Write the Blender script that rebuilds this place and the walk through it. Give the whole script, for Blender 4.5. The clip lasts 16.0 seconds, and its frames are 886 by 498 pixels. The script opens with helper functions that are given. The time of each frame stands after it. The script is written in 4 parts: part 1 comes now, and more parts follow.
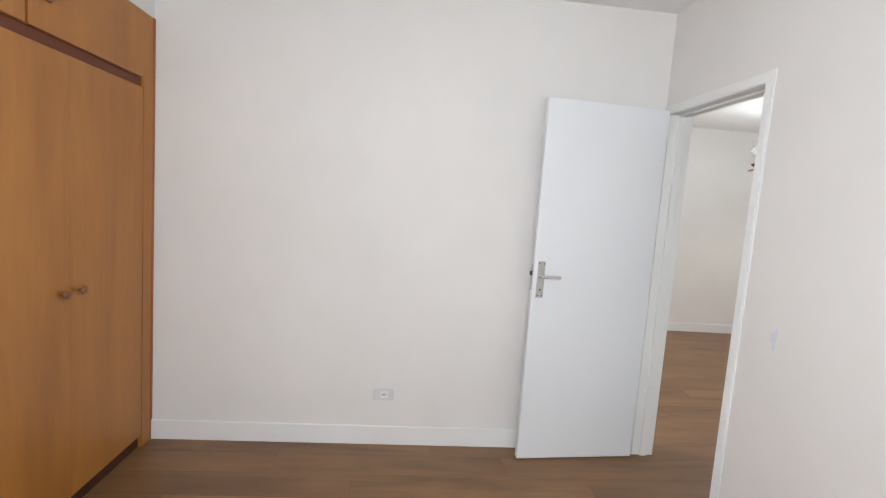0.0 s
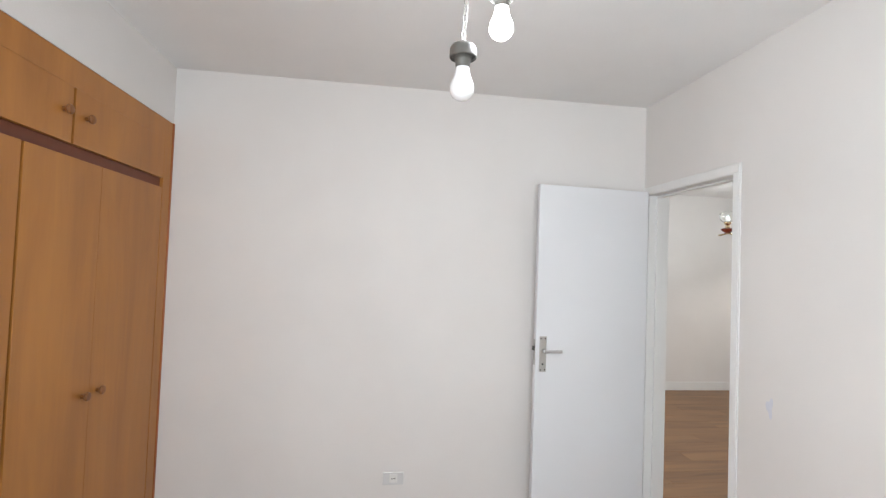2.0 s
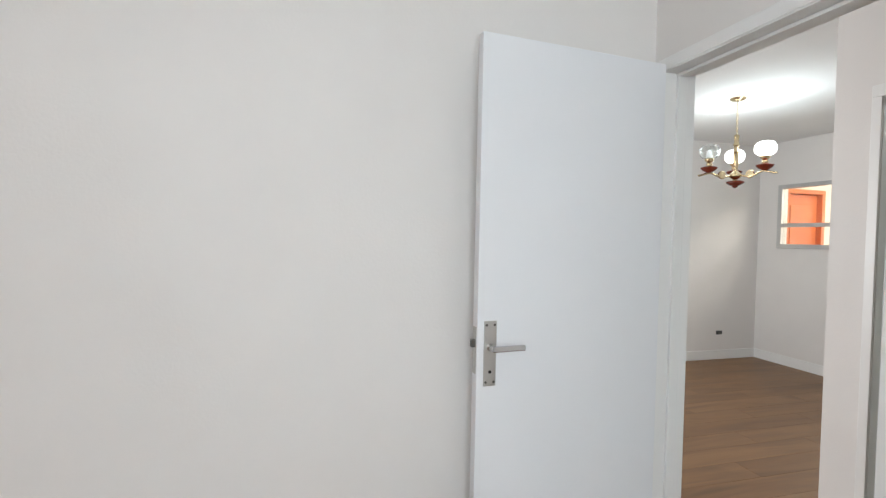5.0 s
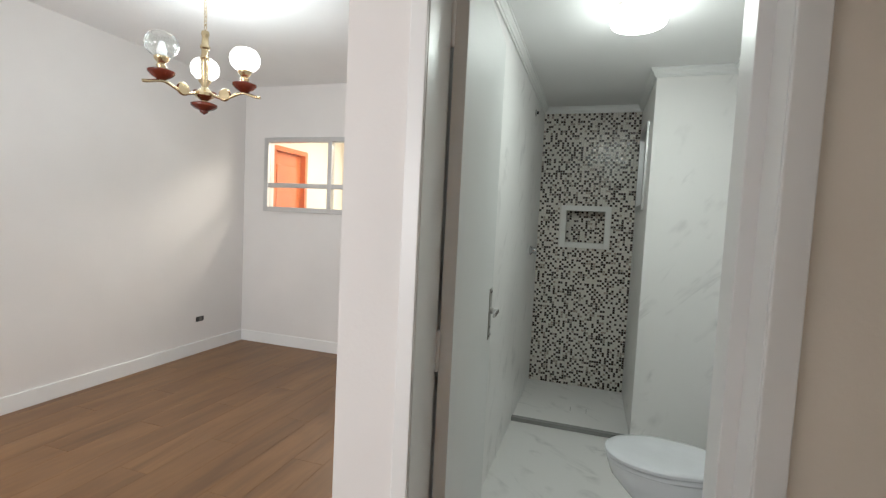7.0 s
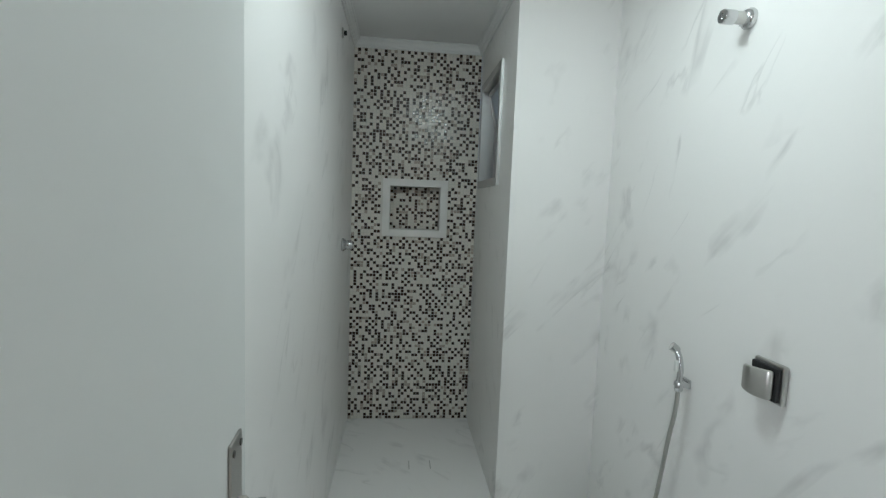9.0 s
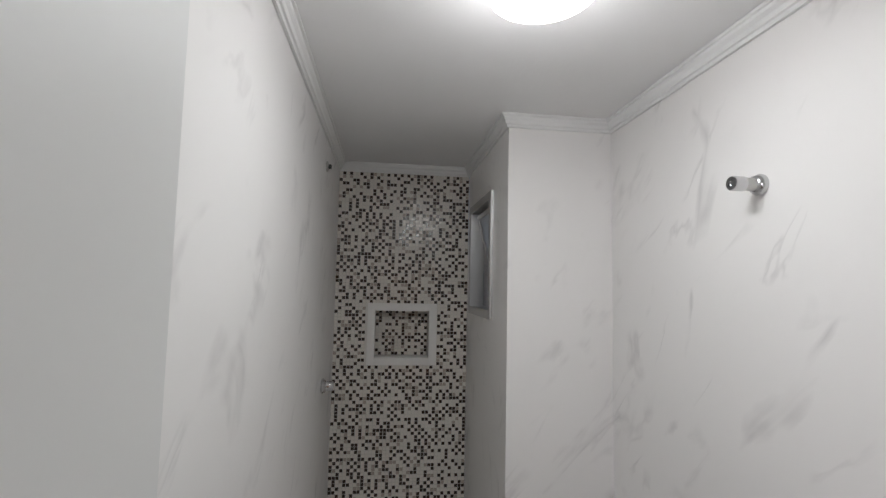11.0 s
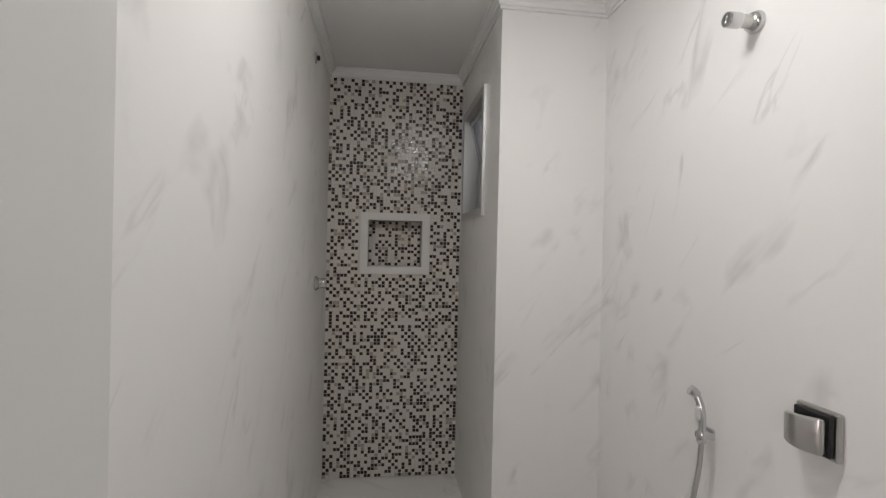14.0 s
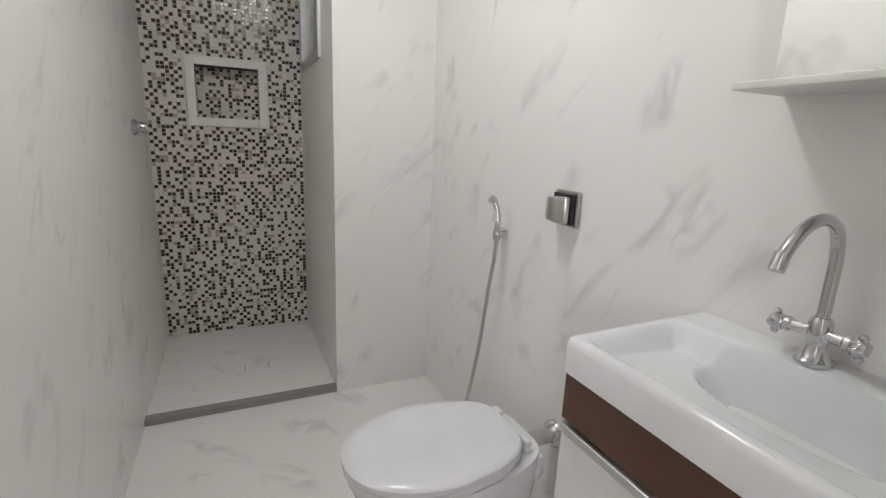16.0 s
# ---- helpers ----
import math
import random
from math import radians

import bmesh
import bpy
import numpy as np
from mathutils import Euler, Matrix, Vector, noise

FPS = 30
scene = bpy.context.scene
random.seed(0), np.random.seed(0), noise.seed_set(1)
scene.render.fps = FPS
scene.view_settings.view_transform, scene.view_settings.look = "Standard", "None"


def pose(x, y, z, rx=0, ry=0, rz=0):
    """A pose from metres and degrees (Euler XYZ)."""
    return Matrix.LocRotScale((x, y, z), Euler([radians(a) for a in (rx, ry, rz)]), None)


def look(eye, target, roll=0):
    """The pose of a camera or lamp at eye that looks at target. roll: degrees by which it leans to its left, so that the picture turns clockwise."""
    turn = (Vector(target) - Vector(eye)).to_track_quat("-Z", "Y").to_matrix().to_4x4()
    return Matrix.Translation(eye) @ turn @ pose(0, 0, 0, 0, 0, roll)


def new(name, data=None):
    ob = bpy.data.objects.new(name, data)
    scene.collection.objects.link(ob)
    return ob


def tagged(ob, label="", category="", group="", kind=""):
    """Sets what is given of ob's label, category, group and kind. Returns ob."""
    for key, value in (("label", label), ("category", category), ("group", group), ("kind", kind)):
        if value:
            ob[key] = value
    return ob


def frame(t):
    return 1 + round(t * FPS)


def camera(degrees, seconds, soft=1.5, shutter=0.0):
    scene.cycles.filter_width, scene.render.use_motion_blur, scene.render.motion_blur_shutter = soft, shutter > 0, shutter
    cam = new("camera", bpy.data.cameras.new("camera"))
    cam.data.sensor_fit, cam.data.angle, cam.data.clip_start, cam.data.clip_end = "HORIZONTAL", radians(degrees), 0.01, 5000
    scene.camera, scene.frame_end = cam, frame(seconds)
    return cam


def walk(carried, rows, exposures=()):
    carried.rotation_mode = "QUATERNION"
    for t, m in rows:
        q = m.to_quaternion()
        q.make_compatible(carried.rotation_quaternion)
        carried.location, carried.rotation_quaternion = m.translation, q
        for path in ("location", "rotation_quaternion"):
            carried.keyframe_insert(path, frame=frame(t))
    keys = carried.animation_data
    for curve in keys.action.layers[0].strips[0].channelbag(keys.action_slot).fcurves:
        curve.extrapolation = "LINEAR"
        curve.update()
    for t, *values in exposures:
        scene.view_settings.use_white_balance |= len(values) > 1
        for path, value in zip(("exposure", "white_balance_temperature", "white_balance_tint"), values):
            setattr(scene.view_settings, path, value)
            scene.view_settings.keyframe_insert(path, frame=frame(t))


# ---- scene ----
cam = camera(87.3, 16.0, 1.3)
PATH = [
    (0, (-1.514, -2.712, 1.481), (-1.336, -0.73, 1.283), 4.1),
    (0.5, (-1.574, -2.745, 1.487), (-1.235, -0.785, 1.285), 3.7),
    (1, (-1.619, -2.777, 1.535), (-1.292, -0.815, 1.322), 3.0),
    (1.5, (-1.664, -2.799, 1.582), (-1.334, -0.829, 1.488), 2.5),
    (2, (-1.683, -2.826, 1.598), (-1.425, -0.844, 1.663), 2.1),
    (2.5, (-1.691, -2.838, 1.593), (-1.586, -0.847, 1.747), 2.1),
    (3, (-1.698, -2.805, 1.576), (-1.712, -0.815, 1.773), 2.2),
    (3.2, (-1.703, -2.753, 1.563), (-1.74, -0.762, 1.757), 2.2),
    (5.5, (-1.01, -1.136, 1.436), (-0.066, 0.621, 1.294), 2.0),
    (6, (-0.71, -0.818, 1.42), (0.695, 0.598, 1.279), 2.9),
    (6.5, (-0.324, -0.626, 1.411), (1.397, 0.385, 1.279), 2.7),
    (7, (0.106, -0.476, 1.396), (2.005, 0.139, 1.27), 2.8),
    (7.5, (0.496, -0.405, 1.383), (2.484, -0.224, 1.261), 2.7),
    (8, (0.848, -0.362, 1.377), (2.839, -0.488, 1.248), 2.5),
    (8.2, (0.958, -0.338, 1.378), (2.946, -0.491, 1.224), 2.6),
    (10.3, (1.525, -0.285, 1.589), (3.503, -0.534, 1.425), 1.2),
    (10.5, (1.516, -0.295, 1.622), (3.499, -0.533, 1.526), 1.2),
    (11, (1.472, -0.287, 1.681), (3.451, -0.531, 1.838), 1.2),
    (11.5, (1.451, -0.287, 1.708), (3.397, -0.53, 2.102), 1.1),
    (12, (1.448, -0.289, 1.705), (3.364, -0.537, 2.223), 1.0),
    (12.5, (1.487, -0.292, 1.645), (3.39, -0.538, 2.208), 1.0),
    (13, (1.531, -0.298, 1.551), (3.442, -0.548, 2.084), 0.9),
    (13.5, (1.534, -0.309, 1.472), (3.501, -0.561, 1.734), 1.0),
    (14, (1.486, -0.322, 1.379), (3.47, -0.581, 1.37), 1.3),
    (14.5, (1.437, -0.353, 1.296), (3.411, -0.62, 1.111), 1.2),
    (15, (1.392, -0.386, 1.231), (3.344, -0.677, 0.909), 1.3),
    (15.5, (1.34, -0.4, 1.191), (3.242, -0.861, 0.776), 2.0),
    (16, (1.313, -0.379, 1.187), (3.081, -1.195, 0.731), 2.3),
]
walk(cam, [(t, look(eye, target, roll)) for t, eye, target, roll in PATH],
     [(0.0, 0.0, 6500, 10), (3.2, -0.05, 6500, 10), (5.5, -0.22, 6400, 7), (6.0, -0.36, 6450, 8), (6.5, -0.12, 6500, 9), (7.1, 0.0, 6500, 9), (7.6, 0.0, 6450, 8), (8.0, -0.05, 5900, 1), (8.3, 0.0, 5900, 1),
      (10.3, 0.05, 6600, 22), (11.0, -0.26, 6600, 22), (12.3, -0.33, 6650, 23), (13.0, -0.35, 6750, 23), (13.5, -0.3, 6900, 23), (14.0, -0.06, 6900, 23), (14.5, 0.18, 6900, 22), (15.0, 0.22, 6850, 21), (16.0, 0.22, 6850, 21)])

# ---- light ----
world = bpy.data.worlds.new("world")
scene.world = world
world.use_nodes = True
sky = world.node_tree.nodes.new("ShaderNodeTexSky")
sky.sky_type, sky.sun_disc, sky.sun_elevation, sky.sun_rotation = "NISHITA", False, radians(48), radians(200)
world.node_tree.links.new(sky.outputs[0], world.node_tree.nodes["Background"].inputs[0])
world.node_tree.nodes["Background"].inputs[1].default_value = 0.12


def area_lamp(name, m, w, h, watts, colour):
    lamp = bpy.data.lights.new(name, "AREA")
    lamp.shape, lamp.size, lamp.size_y, lamp.energy, lamp.color = "RECTANGLE", w, h, watts, colour
    ob = new(name, lamp)
    ob.matrix_world = m
    return ob


def point_lamp(name, x, y, z, watts, colour, radius):
    lamp = bpy.data.lights.new(name, "POINT")
    lamp.energy, lamp.color, lamp.shadow_soft_size = watts, colour, radius
    ob = new(name, lamp)
    ob.location = (x, y, z)
    return ob


# daylight: bedroom window, added living room window (both unseen); then lamps that are on
area_lamp("unseen_window_daylight", look((-1.9, -3.43, 1.55), (-0.2, -0.9, 1.2)), 1.7, 1.2, 52, (0.88, 0.95, 1.0))
area_lamp("unseen_window_daylight", look((-1.93, 1.6, 1.5), (4, 1.9, 1.3)), 1.8, 1.2, 68, (0.98, 0.98, 1.0))
point_lamp("bulb_light", -1.414, -1.72, 2.19, 7, (0.86, 0.93, 1.0), 0.03)
point_lamp("globe_light", 2.23, 1.40, 2.22, 9, (0.82, 0.95, 1.0), 0.10)
point_lamp("globe_light", 2.33, 1.78, 2.22, 8, (0.82, 0.95, 1.0), 0.10)
point_lamp("bath_light", 2.38, -0.60, 2.19, 1.85, (0.86, 1.0, 0.95), 0.10)
bath_down = area_lamp("bath_light", look((2.38, -0.60, 2.284), (2.38, -0.60, 0)), 0.22, 0.22, 3.3, (0.86, 1.0, 0.95))
bath_down.data.shape = "DISK"
area_lamp("corridor_light", look((5.1, 1.6, 2.55), (5.1, 1.6, 0)), 0.5, 1.6, 48, (1.0, 0.92, 0.80))

# ---- materials ----


def srgb(r, g, b):
    return [((c / 255 + 0.055) / 1.055) ** 2.4 if c > 10 else c / 3294.6 for c in (r, g, b)]


class Nodes:
    """A material and short ways to add nodes to it."""

    def __init__(self, name):
        self.m = bpy.data.materials.new(name)
        self.m.use_nodes = True
        self.t = self.m.node_tree
        self.b = self.t.nodes["Principled BSDF"]
        self.pos = self.t.nodes.new("ShaderNodeNewGeometry").outputs["Position"]

    def node(self, kind, **values):
        n = self.t.nodes.new(kind)
        for k, v in values.items():
            setattr(n, k, v)
        return n

    def link(self, a, b):
        self.t.links.new(a, b)

    def put(self, n, i, v):
        if hasattr(v, "is_linked"):
            self.link(v, n.inputs[i])
        else:
            n.inputs[i].default_value = v

    def math(self, op, a, b=0.0):
        n = self.node("ShaderNodeMath", operation=op)
        self.put(n, 0, a)
        self.put(n, 1, b)
        return n.outputs[0]

    def noise(self, vector, scale, detail=3.0, rough=0.5, distortion=0.0):
        n = self.node("ShaderNodeTexNoise")
        self.link(vector, n.inputs["Vector"])
        n.inputs["Scale"].default_value, n.inputs["Detail"].default_value = scale, detail
        n.inputs["Roughness"].default_value, n.inputs["Distortion"].default_value = rough, distortion
        return n.outputs["Fac"]

    def scaled(self, vector, s):
        n = self.node("ShaderNodeVectorMath", operation="MULTIPLY")
        self.link(vector, n.inputs[0])
        n.inputs[1].default_value = s
        return n.outputs[0]

    def ramp(self, fac, stops):
        n = self.node("ShaderNodeValToRGB")
        e = n.color_ramp.elements
        while len(e) < len(stops):
            e.new(0.5)
        for el, (p, c) in zip(e, stops):
            el.position, el.color = p, (*c[:3], 1)
        self.link(fac, n.inputs[0])
        return n.outputs[0]

    def mix(self, fac, a, b):
        n = self.node("ShaderNodeMix", data_type="RGBA")
        self.put(n, 0, fac)
        for i, v in ((6, a), (7, b)):
            self.put(n, i, v if hasattr(v, "is_linked") else (*v[:3], 1))
        return n.outputs[2]

    def bump(self, height, strength, distance):
        n = self.node("ShaderNodeBump")
        n.inputs["Strength"].default_value, n.inputs["Distance"].default_value = strength, distance
        self.link(height, n.inputs["Height"])
        self.link(n.outputs[0], self.b.inputs["Normal"])

    def done(self, colour=None, rough=None, metal=0.0):
        if colour is not None:
            self.put(self.b, "Base Color", colour if hasattr(colour, "is_linked") else (*colour[:3], 1))
        if rough is not None:
            self.put(self.b, "Roughness", rough)
        self.b.inputs["Metallic"].default_value = metal
        return self.m


def painted(name, colour, rough=0.6, relief=0.15, scale=90.0, vary=0.05):
    """Rolled or brushed paint: fine relief, faint clouds in the tone."""
    n = Nodes(name)
    cloud = n.noise(n.pos, 1.3, 4)
    tone = n.ramp(cloud, [(0.3, [c * (1 - vary) for c in colour]), (0.7, [min(1, c * (1 + vary * 0.4)) for c in colour])])
    n.bump(n.noise(n.pos, scale, 4, 0.6), relief, 0.004)
    return n.done(tone, rough)


def plain(name, colour, rough=0.4, metal=0.0, scratch=0.12):
    n = Nodes(name)
    k = n.noise(n.pos, 35.0, 4)
    r = n.math("ADD", n.math("MULTIPLY", n.math("SUBTRACT", k, 0.5), scratch), rough)
    tone = n.ramp(n.noise(n.pos, 9.0, 3), [(0.3, [c * 0.93 for c in colour]), (0.7, colour)])
    return n.done(tone, r, metal)


def marble(name, sx, floor=False):
    """White polished tile with sparse slanting grey veins."""
    n = Nodes(name)
    sep = n.node("ShaderNodeSeparateXYZ")
    n.link(n.pos, sep.inputs[0])
    x, y, z = sep.outputs
    u = n.math("SUBTRACT", n.math("MULTIPLY", x, sx), y) if not floor else x
    v = z if not floor else y
    a = radians(51)
    along = n.math("ADD", n.math("MULTIPLY", u, math.cos(a)), n.math("MULTIPLY", v, math.sin(a)))
    across = n.math("SUBTRACT", n.math("MULTIPLY", v, math.cos(a)), n.math("MULTIPLY", u, math.sin(a)))
    comb = n.node("ShaderNodeCombineXYZ")
    n.link(n.math("MULTIPLY", along, 0.8), comb.inputs[0])
    n.link(n.math("MULTIPLY", across, 1.7), comb.inputs[1])
    comb.inputs[2].default_value = 3.7 + sx
    p = comb.outputs[0]
    f = n.noise(p, 1.3, 5, 0.5, 0.8)
    line = n.math("SUBTRACT", 1.0, n.math("MULTIPLY", n.math("ABSOLUTE", n.math("SUBTRACT", f, 0.5)), 30.0))
    g = n.noise(n.scaled(p, (0.8, 1.1, 2.3)), 2.1, 4, 0.5, 0.6)
    other = n.math("SUBTRACT", 0.7, n.math("MULTIPLY", n.math("ABSOLUTE", n.math("SUBTRACT", g, 0.52)), 34.0))
    line = n.math("MAXIMUM", n.math("MAXIMUM", line, other), 0.0)
    keep = n.ramp(n.noise(n.scaled(p, (1.6, 1.0, 1.0)), 3.4, 2), [(0.51, (0, 0, 0)), (0.66, (1, 1, 1))])
    soft = n.ramp(n.noise(p, 2.0, 4, 0.6, 0.5), [(0.55, (0, 0, 0)), (0.8, (1, 1, 1))])
    fac = n.math("MULTIPLY", line, keep)
    base = n.mix(n.math("MULTIPLY", soft, 0.12), (0.87, 0.855, 0.838), (0.72, 0.705, 0.70))
    tone = n.mix(n.math("MULTIPLY", fac, 0.36), base, (0.36, 0.345, 0.34))
    n.bump(n.noise(n.pos, 5.0, 2), 0.04, 0.01)
    return n.done(tone, 0.3 if not floor else 0.38)


def timber(name, light, dark, axis, rough=0.42, per_piece=False):
    """Wood with its grain along one axis."""
    n = Nodes(name)
    k = [26.0, 26.0, 26.0]
    k[axis] = 1.6
    shifted = n.pos
    info = n.node("ShaderNodeObjectInfo")
    if per_piece:
        add = n.node("ShaderNodeVectorMath", operation="ADD")
        n.link(n.pos, add.inputs[0])
        comb = n.node("ShaderNodeCombineXYZ")
        n.link(n.math("MULTIPLY", info.outputs["Random"], 37.0), comb.inputs[0])
        n.link(n.math("MULTIPLY", info.outputs["Random"], 11.0), comb.inputs[2])
        n.link(comb.outputs[0], add.inputs[1])
        shifted = add.outputs[0]
    fine = n.noise(n.scaled(shifted, k), 1.0, 6, 0.62, 0.4)
    k2 = [5.0, 5.0, 5.0]
    k2[axis] = 0.9
    broad = n.noise(n.scaled(shifted, k2), 1.0, 4, 0.55, 0.8)
    mid = [(a + b) / 2 for a, b in zip(light, dark)]
    tone = n.ramp(n.math("ADD", n.math("MULTIPLY", fine, 0.3), n.math("MULTIPLY", broad, 0.7)), [(0.33, dark), (0.5, mid), (0.68, light)])
    if per_piece:
        tone = n.mix(n.math("MULTIPLY", info.outputs["Random"], 0.22), tone, dark)
    n.bump(fine, 0.12, 0.002)
    return n.done(tone, n.math("ADD", n.math("MULTIPLY", fine, 0.15), rough - 0.07))


def glowing(name, colour, strength):
    n = Nodes(name)
    n.b.inputs["Emission Color"].default_value, n.b.inputs["Emission Strength"].default_value = (*colour, 1), strength
    return n.done(colour, 0.4)


def glass(name, rough=0.0, tint=(0.95, 0.97, 0.96)):
    n = Nodes(name)
    n.b.inputs["Transmission Weight"].default_value = 1.0
    n.b.inputs["IOR"].default_value = 1.45
    return n.done(tint, rough)


M_WALL = painted("wall_paint", (0.775, 0.752, 0.732), 0.7)
# wall paint tinted tan, the passage's warm shade put into the colour
M_HALL = painted("wall_paint_hall_tint", (0.83, 0.755, 0.66), 0.7)
M_CEIL = painted("ceiling_paint", (0.83, 0.825, 0.82), 0.8, 0.3, 45)
M_CEIL_BATH = painted("bath_ceiling_paint", (0.875, 0.87, 0.865), 0.8, 0.25, 45)
M_TRIM = painted("white_gloss_paint", (0.82, 0.82, 0.81), 0.35, 0.05, 30, 0.03)
M_DOOR = painted("white_door_enamel", (0.782, 0.795, 0.82), 0.5, 0.06, 25, 0.03)
# door enamel again, greyed and less blue to carry the bathroom light
M_DOOR_BATH = painted("door_enamel_bath_tint", (0.765, 0.77, 0.755), 0.5, 0.06, 25, 0.03)
M_MARBLE_S = marble("marble_tile", -1.0)
M_MARBLE_N = marble("marble_tile_slant", 1.0)
M_MARBLE_F = marble("marble_floor_tile", 1.0, True)
M_WOOD = timber("honey_veneer", srgb(183, 123, 57), srgb(157, 101, 44), 2, 0.4)
M_WOOD_EDGE = timber("honey_edge_band", srgb(176, 100, 42), srgb(146, 76, 30), 2, 0.4)
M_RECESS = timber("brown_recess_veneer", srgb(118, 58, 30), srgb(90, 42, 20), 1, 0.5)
M_CARCASS = timber("dark_carcass_veneer", srgb(84, 44, 24), srgb(60, 30, 16), 2, 0.6)
M_KNOB = timber("turned_wood", srgb(150, 96, 50), srgb(110, 66, 30), 2, 0.38)
M_FLOOR = timber("laminate", srgb(149, 112, 75), srgb(104, 74, 47), 0, 0.42, True)
M_SUB = plain("screed", (0.12, 0.09, 0.07), 0.9)
M_CHROME = plain("chrome", (0.64, 0.64, 0.65), 0.13, 1.0, 0.06)
M_STEEL = plain("brushed_steel", (0.56, 0.55, 0.53), 0.32, 1.0)
M_ALU = plain("anodised_aluminium", (0.62, 0.62, 0.62), 0.38, 0.9)
M_DARK = plain("black_plastic", (0.015, 0.015, 0.016), 0.4)
M_PLASTIC = plain("white_plastic", (0.78, 0.78, 0.76), 0.35)
M_OUTLET = plain("greyed_white_plastic", (0.68, 0.68, 0.68), 0.4)
M_CERAMIC = plain("white_glazed_ceramic", (0.80, 0.815, 0.835), 0.1, 0, 0.04)
M_SEAT = plain("white_seat_plastic", (0.80, 0.81, 0.84), 0.22, 0, 0.06)
M_BROWN = timber("dark_brown_laminate", srgb(96, 64, 48), srgb(66, 42, 32), 0, 0.45)
M_GROUT = plain("mosaic_grout", (0.78, 0.75, 0.71), 0.8)
M_TILE_LIGHT = plain("cream_glass_tile", (0.84, 0.80, 0.74), 0.22)
M_TILE_GREY = plain("taupe_glass_tile", (0.50, 0.43, 0.37), 0.2)
M_TILE_DARK = plain("dark_brown_glass_tile", (0.055, 0.036, 0.029), 0.16)
M_NICHE = plain("white_cut_stone", (0.86, 0.845, 0.82), 0.3)
M_SILL = plain("grey_granite", (0.30, 0.30, 0.29), 0.4)
M_MIRROR = plain("silvered_mirror", (0.9, 0.91, 0.9), 0.015, 1.0, 0.0)
M_GLASS = glass("clear_glass")
M_FROST = glass("frosted_glass", 0.45, (0.8, 0.84, 0.84))
M_BRASS = plain("polished_brass", (0.62, 0.51, 0.32), 0.22, 1.0)
M_MAHOGANY = timber("turned_mahogany", srgb(128, 52, 34), srgb(84, 30, 20), 2, 0.25)
M_OPAL = glowing("lit_opal_glass", (1.0, 0.98, 0.95), 3.5)
M_OPAL_OFF = glass("ribbed_clear_glass", 0.12)
M_BULB_ON = glowing("lit_bulb", (1.0, 0.99, 0.97), 12.0)
M_BULB_OFF = plain("white_bulb_glass", (0.84, 0.85, 0.86), 0.22)
M_BATH_LAMP = glowing("lit_lamp_glass", (0.95, 1.0, 0.98), 8.5)
M_SOCKET = plain("grey_bakelite", (0.10, 0.095, 0.085), 0.45)
M_BRIGHT = glowing("bright_day", (1.0, 0.97, 0.9), 2.0)
M_ORANGE = timber("orange_varnished_wood", srgb(226, 132, 78), srgb(196, 100, 52), 2, 0.35)
M_CREAM = painted("cream_corridor_paint", (0.80, 0.73, 0.62), 0.7)

# ---- building helpers ----


def box(bm, x0, x1, y0, y1, z0, z1, bevel=0.0):
    m = Matrix.Translation(((x0 + x1) / 2, (y0 + y1) / 2, (z0 + z1) / 2)) @ Matrix.Diagonal((abs(x1 - x0), abs(y1 - y0), abs(z1 - z0), 1))
    made = bmesh.ops.create_cube(bm, size=1, matrix=m)
    if bevel:
        edges = list({e for v in made["verts"] for e in v.link_edges})
        bmesh.ops.bevel(bm, geom=edges, offset=bevel, segments=2, profile=0.5, affect="EDGES")
    return bm


def boxes(*rows, bevel=0.0):
    bm = bmesh.new()
    for r in rows:
        box(bm, *r, bevel=bevel)
    return bm


def lathe(profile, centre, axis=(0, 0, 1), steps=24):
    """A solid of revolution: (radius, height) pairs from one end to the other, about an axis at centre."""
    bm = bmesh.new()
    turn = Vector((0, 0, 1)).rotation_difference(Vector(axis)).to_matrix().to_4x4()
    m = Matrix.Translation(centre) @ turn
    rings = []
    for r, h in profile:
        if r < 1e-5:
            rings.append([bm.verts.new(m @ Vector((0, 0, h)))])
        else:
            rings.append([bm.verts.new(m @ Vector((r * math.cos(2 * math.pi * i / steps), r * math.sin(2 * math.pi * i / steps), h))) for i in range(steps)])
    for a, b in zip(rings, rings[1:]):
        for i in range(steps):
            j = (i + 1) % steps
            face = [a[i % len(a)], a[j % len(a)], b[j % len(b)], b[i % len(b)]]
            face = list(dict.fromkeys(face))
            if len(face) > 2:
                bm.faces.new(face)
    for ring in (rings[0], rings[-1]):
        if len(ring) > 2:
            bm.faces.new(ring)
    bmesh.ops.recalc_face_normals(bm, faces=bm.faces)
    return bm


